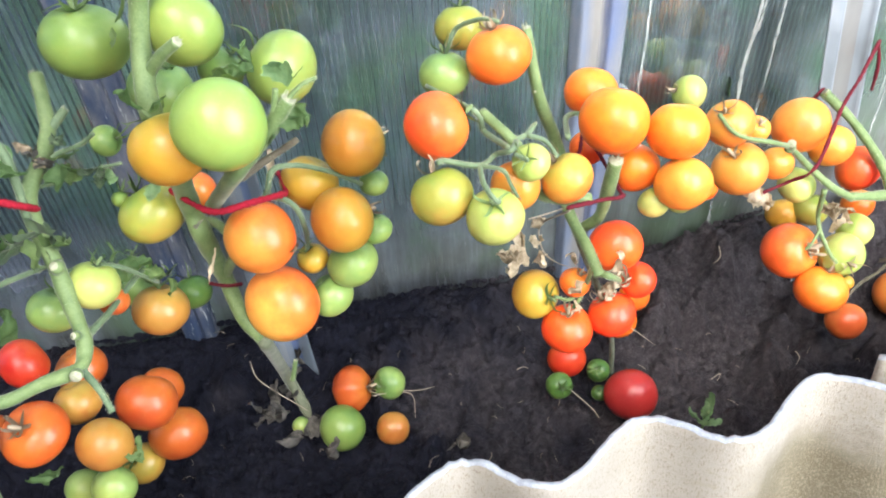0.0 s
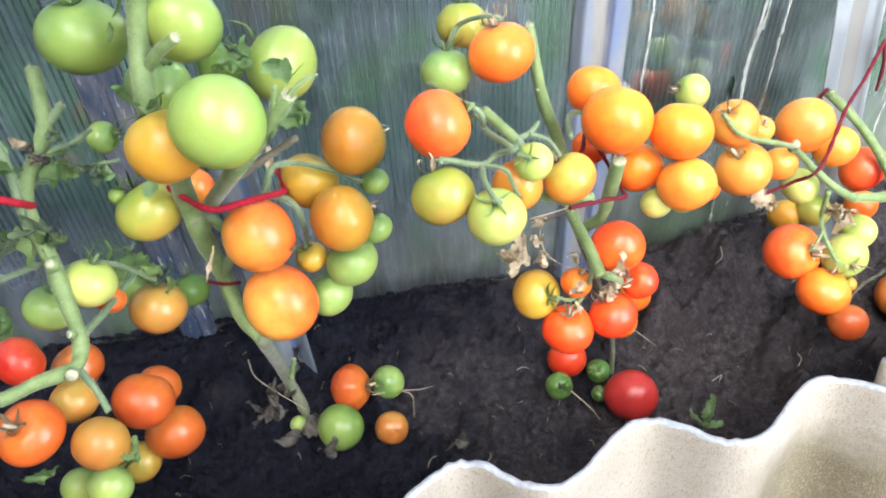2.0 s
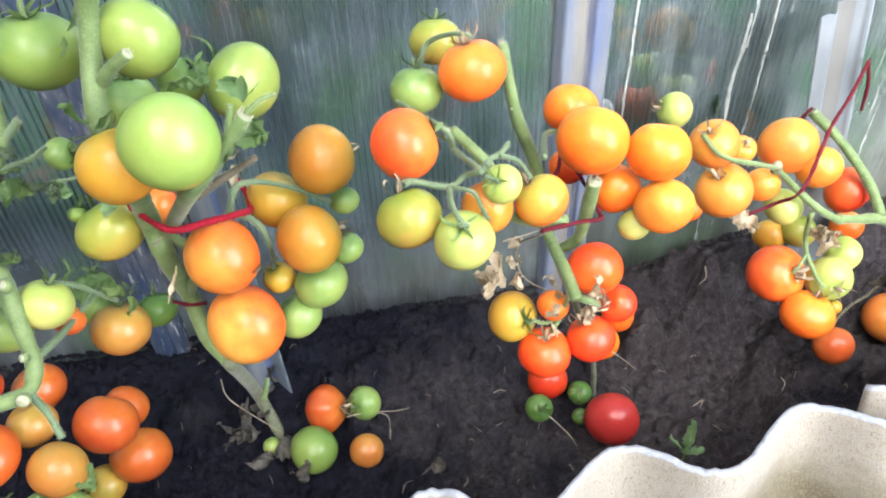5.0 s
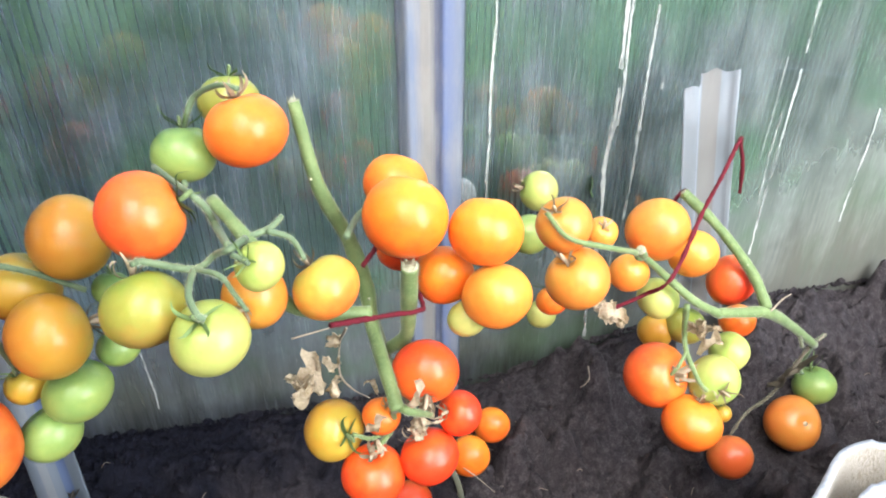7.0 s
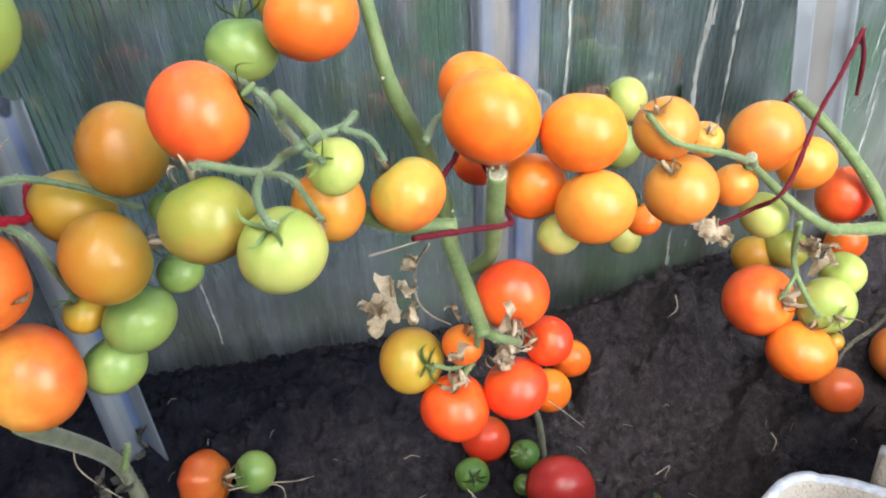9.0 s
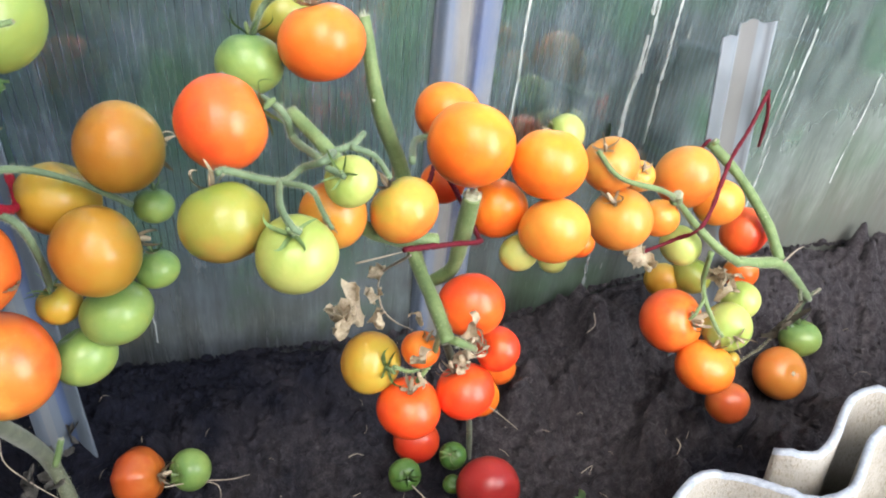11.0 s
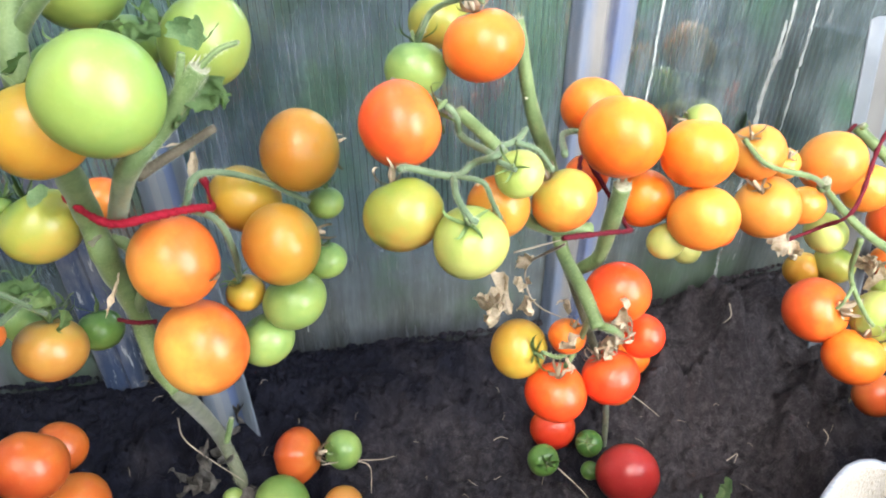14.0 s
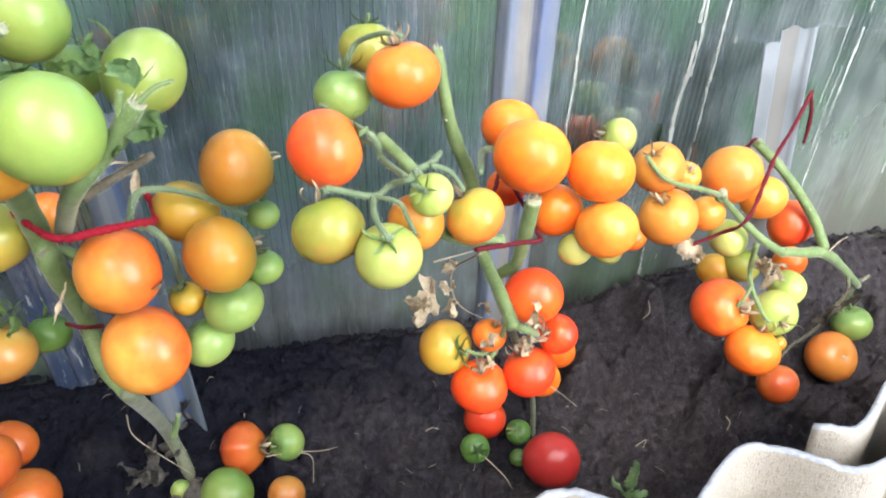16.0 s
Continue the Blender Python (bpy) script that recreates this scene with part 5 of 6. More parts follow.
tomato("darkgreen", (0.168, 0.708, 0.018), 0.0204, (0.00, -0.57, 0.82), .95, None, "small dark green unripe tomato lying on dark soil", "fallen tomatoes")

tomato("rust", (-0.315, 0.535, 0.310), 0.0270, (0.10, 0.60, 0.80), .95, None, "small rusty orange tomato on the plant tied with red yarn", "tomatoes on the side plant")
tomato("green", (-0.319, 0.590, 0.284), 0.0340, (0.10, 0.40, 0.90), .95, None, "green unripe tomato on the plant tied with red yarn", "tomatoes on the side plant")
tomato("palegreen", (-0.300, 0.572, 0.393), 0.0150, (0.10, 0.70, 0.70), .95, "spiky", "tiny pale unripe tomato on the tall staked plant", "tomatoes on the tall plant")
tomato("deep", (-0.478, 0.525, 0.165), 0.0420, (0.00, 0.90, 0.40), .92, None, "red-orange ripening tomato on the plant tied with red yarn", "tomatoes on the side plant")
tomato("brown", (0.452, 0.718, 0.168), 0.0190, (-0.20, 0.30, 0.90), .95, "green", "tiny brownish tomato on the bent plant", "tomatoes on the bent plant")


# ---------------------------------------------------------------- yarn ties
def yarn(label, material, radius, *points):
    """Twisted two-ply yarn."""
    ob = thing("yarn_tie", label, "yarn", "yarn ties", points[0])
    line = spline(points, 14)
    bm = bmesh.new()
    for ply in (0, math.pi):
        pts = []
        for k, q in enumerate(line):
            d = (line[min(k + 1, len(line) - 1)] - line[max(k - 1, 0)]).normalized()
            u = d.cross(Vector((0.1, 0.9, 0.3))).normalized()
            v = d.cross(u)
            a = ply + k * 0.9 + 0.6 * noise.noise(q * 90)
            pts.append(q + radius * 0.2 * (math.cos(a) * u + math.sin(a) * v))
        tube(bm, pts, (radius * 0.78,), 7, 1, 0.5)
    rnd = random.Random(len(line))
    for _ in range(len(line) * 12):
        q = rnd.choice(line)
        o = Vector((rnd.gauss(0, 1), rnd.gauss(0, 1), rnd.gauss(0, 1))).normalized()
        w = o.orthogonal().normalized() * 0.00016
        q = q + o * radius * 0.8 + w * rnd.uniform(-9, 9)
        bm.faces.new([bm.verts.new(v) for v in (q - w, q + w, q + o * radius * rnd.uniform(0.3, 0.9))])
    return hang_on(part("strand", bm, material), ob)


yarn("bright red wool yarn tied round the tall plant", YARN_RED, 0.0029, (-0.25, 0.566, 0.402), (-0.219, 0.533, 0.403), (-0.199, 0.525, 0.4), (-0.174, 0.532, 0.403), (-0.155, 0.545, 0.402), (-0.156, 0.583, 0.387), (-0.162, 0.599, 0.394), (-0.179, 0.633, 0.393))
yarn("dark red yarn tie low on the tall plant", YARN_DARK, 0.0018, (-0.254, 0.605, 0.279), (-0.229, 0.581, 0.291), (-0.218, 0.592, 0.285))
yarn("bright red wool yarn tied round the side plant", YARN_RED, 0.0029, (-0.381, 0.502, 0.437), (-0.352, 0.494, 0.433), (-0.338, 0.497, 0.427), (-0.338, 0.513, 0.416))
yarn("dark red yarn tying the middle plant to its stem stub", YARN_DARK, 0.0021, (0.089, 0.536, 0.383), (0.112, 0.56, 0.374), (0.129, 0.58, 0.366), (0.145, 0.584, 0.366), (0.149, 0.616, 0.359), (0.126, 0.667, 0.393), (0.113, 0.626, 0.394), (0.106, 0.617, 0.388))
yarn("dark red yarn loop hung on the stake", YARN_DARK, 0.0020, (0.464, 0.795, 0.429), (0.474, 0.803, 0.404), (0.484, 0.82, 0.368))
yarn("dark red yarn from the stake round the bent plant", YARN_DARK, 0.0021, (0.48, 0.824, 0.414), (0.466, 0.799, 0.43), (0.442, 0.775, 0.4), (0.423, 0.763, 0.369), (0.374, 0.696, 0.333), (0.356, 0.712, 0.308), (0.327, 0.717, 0.291))
yarn("dark red yarn end behind the bent stem", YARN_DARK, 0.0020, (0.406, 0.797, 0.368), (0.411, 0.795, 0.376), (0.42, 0.805, 0.377))


# ---------------------------------------------------------------- leaves, scars, dry scraps
def leaf_bm(length, width, curl, crumple, seed, lobes=3, thick=0.0005):
    """A lobed leaflet along +x, folded at its midrib, curled and crumpled."""
    bm = bmesh.new()
    n, m = 16, 6
    grid = []
    for k in range(n + 1):
        t = k / n
        w = width * math.sin(math.pi * min(1, 0.06 + 0.94 * t)) ** 0.7 * (0.72 + 0.28 * abs(math.cos(math.pi * lobes * t + 0.4 * seed))) * (1 + 0.35 * noise.noise(Vector((t * 9, seed, 0))))
        a = curl * t
        row = []
        for e in range(-m, m + 1):
            u = e / m
            q = Vector((length * t, u * w, 0))
            r = noise.noise_vector(q * (2.2 / length) + Vector((seed * 3.1, seed, 0))) * crumple * length
            r += noise.noise_vector(q * (6.5 / length) + Vector((seed, seed * 1.7, 4))) * crumple * length * 0.4
            x = length * (math.sin(a) / curl if abs(curl) > 0.01 else t)
            z = length * ((1 - math.cos(a)) / curl if abs(curl) > 0.01 else 0) + abs(u) * w * 0.35
            row.append(bm.verts.new(Vector((x, u * w, z)) + r))
        grid.append(row)
    for a, b in zip(grid, grid[1:]):
        for e in range(2 * m):
            bm.faces.new((a[e], a[e + 1], b[e + 1], b[e]))
    bmesh.ops.solidify(bm, geom=list(bm.faces), thickness=thick)
    return bm


def leaf(plant, material, place, way, length, width, curl=0.8, crumple=0.12, seed=1, roll=0.0, label="", name="leaf"):
    ob = part(name, leaf_bm(length, width, curl, crumple, seed), material, None, label)
    turn = Vector(way).to_track_quat("X", "Z").to_matrix().to_4x4() @ Matrix.Rotation(roll, 4, "X")
    if plant:
        hang_on(ob, plant)
    ob.matrix_basis = Matrix.Translation(place) @ turn
    return ob


leaf(tall, LEAF_PALE, (-0.121, 0.486, 0.517), (0.05, 0.25, 0.95), 0.019, 0.0105, 1.1, 0.10, 1, 0.2, "pale cupped young leaf")
leaf(tall, LEAF_PALE, (-0.113, 0.474, 0.519), (0.35, 0.27, 0.83), 0.017, 0.007, 0.7, 0.05, 31, 0.3)
leaf(tall, SEPAL, (-0.114, 0.476, 0.519), (0.75, -0.21, 0.42), 0.022, 0.0018, 0.5, 0.05, 2, 0.2)
leaf(tall, LEAF, (-0.113, 0.482, 0.505), (0.05, -0.25, -0.95), 0.024, 0.0095, 0.9, 0.26, 3, 0.1, "crinkled green leaf")
leaf(tall, LEAF, (-0.117, 0.482, 0.499), (0.5, -0.25, -0.85), 0.020, 0.008, 0.9, 0.26, 33, -0.4, "crinkled green leaf")
leaf(tall, LEAF_DRY, (-0.158, 0.601, 0.434), (-0.85, -0.34, -0.38), 0.036, 0.004, 0.5, 0.15, 32, 0.3)
leaf(tall, LEAF, (-0.132, 0.491, 0.48), (0.5, -0.63, -0.09), 0.022, 0.012, 1.0, 0.2, 4, 1.0)
leaf(tall, LEAF, (-0.146, 0.511, 0.525), (0.3, -0.26, 0.74), 0.018, 0.006, 0.9, 0.25, 5, 0.5)
leaf(tall, LEAF, (-0.144, 0.507, 0.523), (-0.4, -0.67, 0.05), 0.018, 0.006, 0.9, 0.25, 6, 1.5)
leaf(tall, SEPAL, (-0.164, 0.486, 0.522), (0.3, -0.09, 0.63), 0.018, 0.006, 0.9, 0.25, 8, 2.5)
leaf(tall, SEPAL, (-0.252, 0.543, 0.547), (0.4, -0.75, -0.48), 0.034, 0.0028, 0.7, 0.05, 9, 0.4)
leaf(tall, SEPAL, (-0.248, 0.545, 0.55), (0.6, 0.0, 0.58), 0.034, 0.003, 0.7, 0.05, 10, 0.9)
leaf(tall, LEAF_PALE, (-0.258, 0.558, 0.414), (0.1, -0.81, -0.57), 0.022, 0.009, 0.5, 0.12, 11, 0.2, "pale green leaflet")
leaf(tall, LEAF, (-0.21, 0.463, 0.513), (-0.7, -0.46, 0.39), 0.022, 0.008, 0.7, 0.2, 12, 0.6)
leaf(tall, LEAF, (-0.203, 0.461, 0.512), (0.8, -0.48, 0.17), 0.022, 0.008, 0.7, 0.2, 13, 0.6)
leaf(tall, LEAF, (-0.245, 0.62, 0.498), (0.8, -0.63, -0.09), 0.022, 0.009, 0.9, 0.3, 14, 0.6)
leaf(tall, LEAF_DRY, (-0.163, 0.588, 0.428), (0.1, -0.66, -0.71), 0.036, 0.0045, 0.3, 0.1, 15, 0.6, "dry brown strip of leaf")
leaf(tall, SEPAL_DRY, (-0.151, 0.544, 0.351), (0.5, -0.58, 0.0), 0.02, 0.006, 1.0, 0.3, 16, 0.3)
leaf(tall, SEPAL_DRY, (-0.148, 0.547, 0.349), (-0.5, -0.65, -0.31), 0.02, 0.005, 1.2, 0.3, 17, 0.3)
leaf(tall, LEAF_DRY, (-0.223, 0.557, 0.347), (0.0, -0.6, -0.81), 0.034, 0.0035, 0.3, 0.12, 18, 0.6)
leaf(tall, CUT, (-0.227, 0.545, 0.375), (0.6, -0.36, 0.57), 0.012, 0.006, 0.5, 0.1, 19, 0.1)
leaf(side, SEPAL_DRY, (-0.341, 0.538, 0.457), (0.2, -0.45, 0.62), 0.0162, 0.0062, 1.8, 0.35, 20, 2, "curled withered leaf")
leaf(side, LEAF_DRY, (-0.332, 0.532, 0.447), (0.3, -0.74, -0.26), 0.018000000000000002, 0.0062, 1.8, 0.35, 21, 0, "curled withered leaf")
leaf(side, STEM_DARK, (-0.316, 0.539, 0.458), (0.7, -0.33, 0.43), 0.0234, 0.00496, 1.8, 0.35, 22, 1, "curled withered leaf")
leaf(side, LEAF, (-0.319, 0.538, 0.446), (0.5, -0.74, -0.26), 0.030600000000000002, 0.00868, 1.8, 0.35, 23, 2, "curled withered leaf")
leaf(side, STEM_DARK, (-0.309, 0.546, 0.429), (0.6, -0.63, -0.09), 0.027, 0.00744, 1.8, 0.35, 24, 0, "curled withered leaf")
leaf(side, STEM_DARK, (-0.293, 0.545, 0.426), (0.6, -0.46, 0.39), 0.0216, 0.0062, 1.8, 0.35, 25, 1, "curled withered leaf")
leaf(side, STEM_DARK, (-0.349, 0.498, 0.41), (0.4, -0.67, -0.53), 0.045000000000000005, 0.00992, 1.8, 0.35, 26, 2, "curled withered leaf")
leaf(side, STEM_DARK, (-0.335, 0.498, 0.409), (0.5, -0.7, -0.39), 0.045000000000000005, 0.00868, 1.8, 0.35, 27, 0, "curled withered leaf")
leaf(side, LEAF, (-0.356, 0.5, 0.404), (-0.2, -0.72, -0.62), 0.045000000000000005, 0.00868, 1.8, 0.35, 28, 1, "curled withered leaf")
leaf(side, LEAF, (-0.303, 0.558, 0.333), (0.5, -0.41, 0.48), 0.027, 0.00806, 1.8, 0.35, 29, 2, "curled withered leaf")
leaf(side, SEPAL, (-0.304, 0.533, 0.35), (-0.3, 0.07, 0.89), 0.018000000000000002, 0.0031, 1.8, 0.35, 30, 0, "curled withered leaf")
leaf(side, SEPAL, (-0.283, 0.57, 0.312), (0.5, -0.17, 0.69), 0.027, 0.00496, 1.8, 0.35, 31, 1, "curled withered leaf")
leaf(side, SEPAL, (-0.278, 0.567, 0.307), (0.9, -0.26, 0.15), 0.027, 0.00496, 1.8, 0.35, 32, 2, "curled withered leaf")
leaf(side, LEAF, (-0.398, 0.494, 0.309), (0.9, -0.26, 0.15), 0.045000000000000005, 0.00868, 1.8, 0.35, 33, 0, "curled withered leaf")
leaf(side, LEAF, (-0.372, 0.465, 0.182), (-0.1, -0.7, -0.39), 0.036000000000000004, 0.01116, 1.8, 0.35, 34, 1, "curled withered leaf")
leaf(side, SEPAL, (-0.279, 0.447, 0.224), (0.1, -0.74, -0.26), 0.022500000000000003, 0.00744, 1.8, 0.35, 35, 2, "curled withered leaf")
leaf(side, LEAF, (-0.346, 0.509, 0.458), (0.3, -0.67, -0.53), 0.0405, 0.00744, 1.8, 0.35, 36, 0, "curled withered leaf")
leaf(side, STEM_DARK, (-0.327, 0.502, 0.386), (0.8, -0.05, 0.5), 0.027, 0.00372, 1.8, 0.35, 37, 1, "curled withered leaf")
leaf(side, STEM_DARK, (-0.325, 0.524, 0.394), (0.4, -0.62, -0.45), 0.036000000000000004, 0.0062, 1.8, 0.35, 38, 2, "curled withered leaf")
leaf(side, LEAF_GREY, (-0.337, 0.533, 0.461), (0.5, -0.4, -0.5), 0.018, 0.007, 2.0, 0.45, 80, 1, "withered grey leaf")
leaf(side, LEAF_GREY, (-0.330, 0.531, 0.450), (0.4, -0.5, -0.4), 0.016, 0.006, 2.0, 0.45, 81, 0, "withered grey leaf")
leaf(side, SEPAL, (-0.327, 0.538, 0.452), (0.7, -0.1, -0.55), 0.024, 0.0065, 1.2, 0.35, 82, 0, "curled withered leaf")
leaf(side, SEPAL, (-0.318, 0.540, 0.442), (0.3, -0.2, -0.9), 0.020, 0.007, 1.0, 0.35, 83, 0.5, "curled withered leaf")
leaf(side, LEAF_PALE, (-0.296, 0.549, 0.434), (0.4, -0.2, -0.85), 0.017, 0.007, 1.0, 0.3, 84, 0.2, "curled withered leaf")
leaf(side, STEM_DARK, (-0.302, 0.549, 0.428), (0.2, -0.2, -0.9), 0.014, 0.005, 1.4, 0.35, 85, 0.2, "curled withered leaf")
leaf(side, SEPAL, (-0.350, 0.496, 0.404), (0.35, -0.2, -0.9), 0.036, 0.0045, 0.9, 0.2, 86, 0.3, "curled withered leaf")
leaf(side, STEM, (-0.346, 0.494, 0.398), (0.45, -0.1, -0.88), 0.034, 0.0035, -1.0, 0.2, 87, 0.1, "curled withered leaf")
leaf(side, SEPAL, (-0.338, 0.502, 0.402), (0.6, -0.2, -0.75), 0.028, 0.005, 1.2, 0.3, 88, 0.0, "curled withered leaf")
leaf(side, STEM, (-0.329, 0.506, 0.394), (0.7, 0.0, -0.6), 0.020, 0.004, 1.4, 0.3, 89, 0.0, "curled withered leaf")
leaf(side, LEAF_PALE, (-0.352, 0.520, 0.470), (0.1, -0.2, -0.95), 0.030, 0.006, 0.6, 0.2, 90, 0.2, "curled withered leaf")
leaf(side, LEAF, (-0.317, 0.565, 0.333), (0.85, 0.1, -0.45), 0.030, 0.009, 0.7, 0.2, 94, 0.1, "curled green leaf")
leaf(side, SEPAL, (-0.296, 0.576, 0.310), (-0.3, -0.1, 0.95), 0.017, 0.0014, 1.4, 0.1, 95, 0.2, "curled withered leaf")
leaf(side, SEPAL, (-0.290, 0.576, 0.310), (0.2, -0.1, 0.95), 0.019, 0.0014, -1.4, 0.1, 96, 0.2, "curled withered leaf")
leaf(side, SEPAL, (-0.280, 0.580, 0.305), (0.5, -0.1, 0.85), 0.018, 0.0015, 1.6, 0.1, 97, 0.2, "curled withered leaf")
leaf(side, STEM_DARK, (-0.286, 0.578, 0.308), (0.9, 0.0, 0.3), 0.024, 0.003, 0.6, 0.15, 98, 0.3, "curled withered leaf")
leaf(side, SEPAL, (-0.306, 0.545, 0.352), (0.1, -0.1, 0.95), 0.017, 0.0012, 1.6, 0.1, 99, 0.3, "curled withered leaf")
leaf(side, SEPAL, (-0.302, 0.547, 0.349), (0.5, -0.1, 0.85), 0.016, 0.0012, -1.6, 0.1, 100, 0.3, "curled withered leaf")
leaf(side, LEAF, (-0.490, 0.590, 0.232), (0.95, 0.05, 0.12), 0.042, 0.012, 0.5, 0.12, 91, 0.9)
leaf(bent, BARK, (0.602, 0.828, 0.160), (-0.62, -0.08, -0.72), 0.058, 0.009, 0.5, 0.22, 92, 0.2, "withered dark leaf hanging down")
leaf(bent, LEAF_GREY, (0.596, 0.826, 0.150), (-0.55, -0.15, -0.78), 0.034, 0.007, 0.8, 0.3, 93, 0.5, "withered dark leaf hanging down")
leaf(middle, LEAF_DRY, (0.075, 0.651, 0.303), (0.15, -0.69, -0.17), 0.022, 0.007019999999999999, 2.3, 0.42, 39, 0, "crumpled dry brown leaf")
leaf(middle, LEAF_DRY, (0.081, 0.644, 0.294), (0.1, -0.81, -0.57), 0.02, 0.0054600000000000004, 2.3, 0.42, 40, 1, "crumpled dry brown leaf")
leaf(middle, LEAF_DRY, (0.067, 0.642, 0.291), (-0.4, -0.75, -0.48), 0.045, 0.012480000000000002, 2.3, 0.42, 41, 2, "crumpled dry brown leaf")
leaf(middle, LEAF_DRY, (0.046, 0.642, 0.282), (0.1, -0.72, -0.62), 0.03, 0.00936, 2.3, 0.42, 42, 0, "crumpled dry brown leaf")
leaf(middle, LEAF_DRY, (0.074, 0.628, 0.28), (0.9, -0.44, -0.15), 0.026, 0.007019999999999999, 2.3, 0.42, 43, 1, "crumpled dry brown leaf")
leaf(middle, LEAF_DRY, (0.059, 0.631, 0.281), (0.2, -0.72, -0.62), 0.032, 0.0078000000000000005, 2.3, 0.42, 44, 2, "crumpled dry brown leaf")
leaf(middle, LEAF_DRY, (0.142, 0.571, 0.295), (0.7, -0.27, 0.51), 0.022, 0.006240000000000001, 2.3, 0.42, 45, 0, "crumpled dry brown leaf")
leaf(middle, LEAF_DRY, (0.152, 0.603, 0.268), (0.3, 0.07, 0.89), 0.018, 0.00468, 2.3, 0.42, 46, 1, "crumpled dry brown leaf")
leaf(middle, LEAF_DRY, (0.156, 0.602, 0.263), (-0.2, -0.87, -0.29), 0.02, 0.0054600000000000004, 2.3, 0.42, 47, 2, "crumpled dry brown leaf")
leaf(middle, LEAF_DRY, (0.112, 0.614, 0.277), (0.3, -0.02, 0.94), 0.018, 0.0039000000000000003, 2.3, 0.42, 48, 0, "crumpled dry brown leaf")
leaf(middle, LEAF_DRY, (0.117, 0.605, 0.263), (0.1, -0.81, -0.57), 0.024, 0.0054600000000000004, 2.3, 0.42, 49, 1, "crumpled dry brown leaf")
leaf(middle, LEAF_DRY, (0.112, 0.602, 0.239), (0.5, -0.67, 0.05), 0.02, 0.00468, 2.3, 0.42, 50, 2, "crumpled dry brown leaf")
leaf(middle, LEAF_DRY, (0.14, 0.609, 0.251), (0.4, -0.74, -0.26), 0.024, 0.006240000000000001, 2.3, 0.42, 51, 0, "crumpled dry brown leaf")
leaf(middle, LEAF_DRY, (0.148, 0.6, 0.239), (-0.4, -0.17, 0.69), 0.018, 0.0039000000000000003, 2.3, 0.42, 52, 1, "crumpled dry brown leaf")
leaf(bent, LEAF_DRY, (0.333, 0.714, 0.298), (-0.5, -0.74, -0.26), 0.026, 0.0068, 1.5, 0.4, 53, 2, "crumpled dry brown leaf")
leaf(bent, LEAF_DRY, (0.339, 0.713, 0.29), (-0.4, -0.72, -0.62), 0.032, 0.0059499999999999996, 1.5, 0.4, 54, 0, "crumpled dry brown leaf")
leaf(bent, LEAF_DRY, (0.323, 0.715, 0.29), (-0.3, -0.33, 0.43), 0.02, 0.0059499999999999996, 1.5, 0.4, 55, 1, "crumpled dry brown leaf")
leaf(bent, LEAF_DRY, (0.418, 0.728, 0.271), (0.5, -0.69, -0.17), 0.026, 0.0102, 1.5, 0.4, 56, 2, "crumpled dry brown leaf")
leaf(bent, LEAF_DRY, (0.424, 0.725, 0.269), (0.0, -0.81, -0.57), 0.03, 0.007649999999999999, 1.5, 0.4, 57, 0, "crumpled dry brown leaf")
leaf(bent, LEAF_DRY, (0.438, 0.733, 0.258), (0.0, -0.69, -0.75), 0.034, 0.0051, 1.5, 0.4, 58, 1, "crumpled dry brown leaf")
leaf(bent, LEAF_DRY, (0.41, 0.729, 0.262), (0.6, -0.36, 0.57), 0.022, 0.0085, 1.5, 0.4, 59, 2, "crumpled dry brown leaf")


def k_scar(place):
    return int(abs(place[0]) * 997) % 17


def scar(plant, place, way, radius, name="leaf_scar"):
    """A pale round scar where a leaf stalk was cut off."""
    bm = bmesh.new()
    p, d = Vector(place), Vector(way).normalized()
    tube(bm, [p - d * radius * 1.5, p - d * radius * 0.25], (radius * 1.15, radius * 0.9), 9, 2, 0.9, 1, k_scar(place))
    return hang_on(part(name, bm, [STEM, CUT], None, "pale cut scar"), plant)


scar(middle, (0.071, 0.629, 0.453), (-0.1, -0.86, 0.52), 0.0021)
scar(middle, (0.112, 0.581, 0.379), (0.3, -0.75, 0.69), 0.0015)
scar(bent, (0.345, 0.702, 0.353), (0.2, -0.43, 0.84), 0.0027)
scar(bent, (0.436, 0.723, 0.279), (0.5, -0.77, 0.46), 0.0027)
scar(bent, (0.477, 0.763, 0.312), (0.4, -0.67, 0.63), 0.0015)
scar(bent, (0.4, 0.761, 0.391), (-0.7, 0.1, 0.75), 0.0027)
scar(tall, (-0.233, 0.566, 0.366), (-0.2, -0.7, 0.77), 0.0027)
scar(tall, (-0.229, 0.697, 0.096), (0.5, -0.26, 0.74), 0.0015)
scar(side, (-0.326, 0.4875, 0.378), (0.0, -0.75, 0.69), 0.0045)
scar(side, (-0.3185, 0.4665, 0.3235), (-0.3, -0.86, 0.52), 0.0042)
scar(side, (-0.3125, 0.4430, 0.3005), (0.3, -1.01, 0.26), 0.0040)


def twig(label, radius, *points, material=None, name="twig"):
    ob = thing(name, label, "twig", "dry twigs", points[0])
    bm = bmesh.new()
    tube(bm, points, (radius, radius * 0.8, radius * 0.4), 6, 6, 0.3)
    return hang_on(part("stick", bm, material or STRAW), ob)


twig("thin dry twig curling beside the stem base", 0.00090, (-0.278, 0.722, 0.082), (-0.266, 0.7, 0.073), (-0.24, 0.687, 0.059), (-0.203, 0.682, 0.03))
twig("thin dry twig joining two fallen tomatoes", 0.00075, (-0.122, 0.692, 0.043), (-0.095, 0.707, 0.034), (-0.073, 0.706, 0.028), (-0.07, 0.686, 0.008))
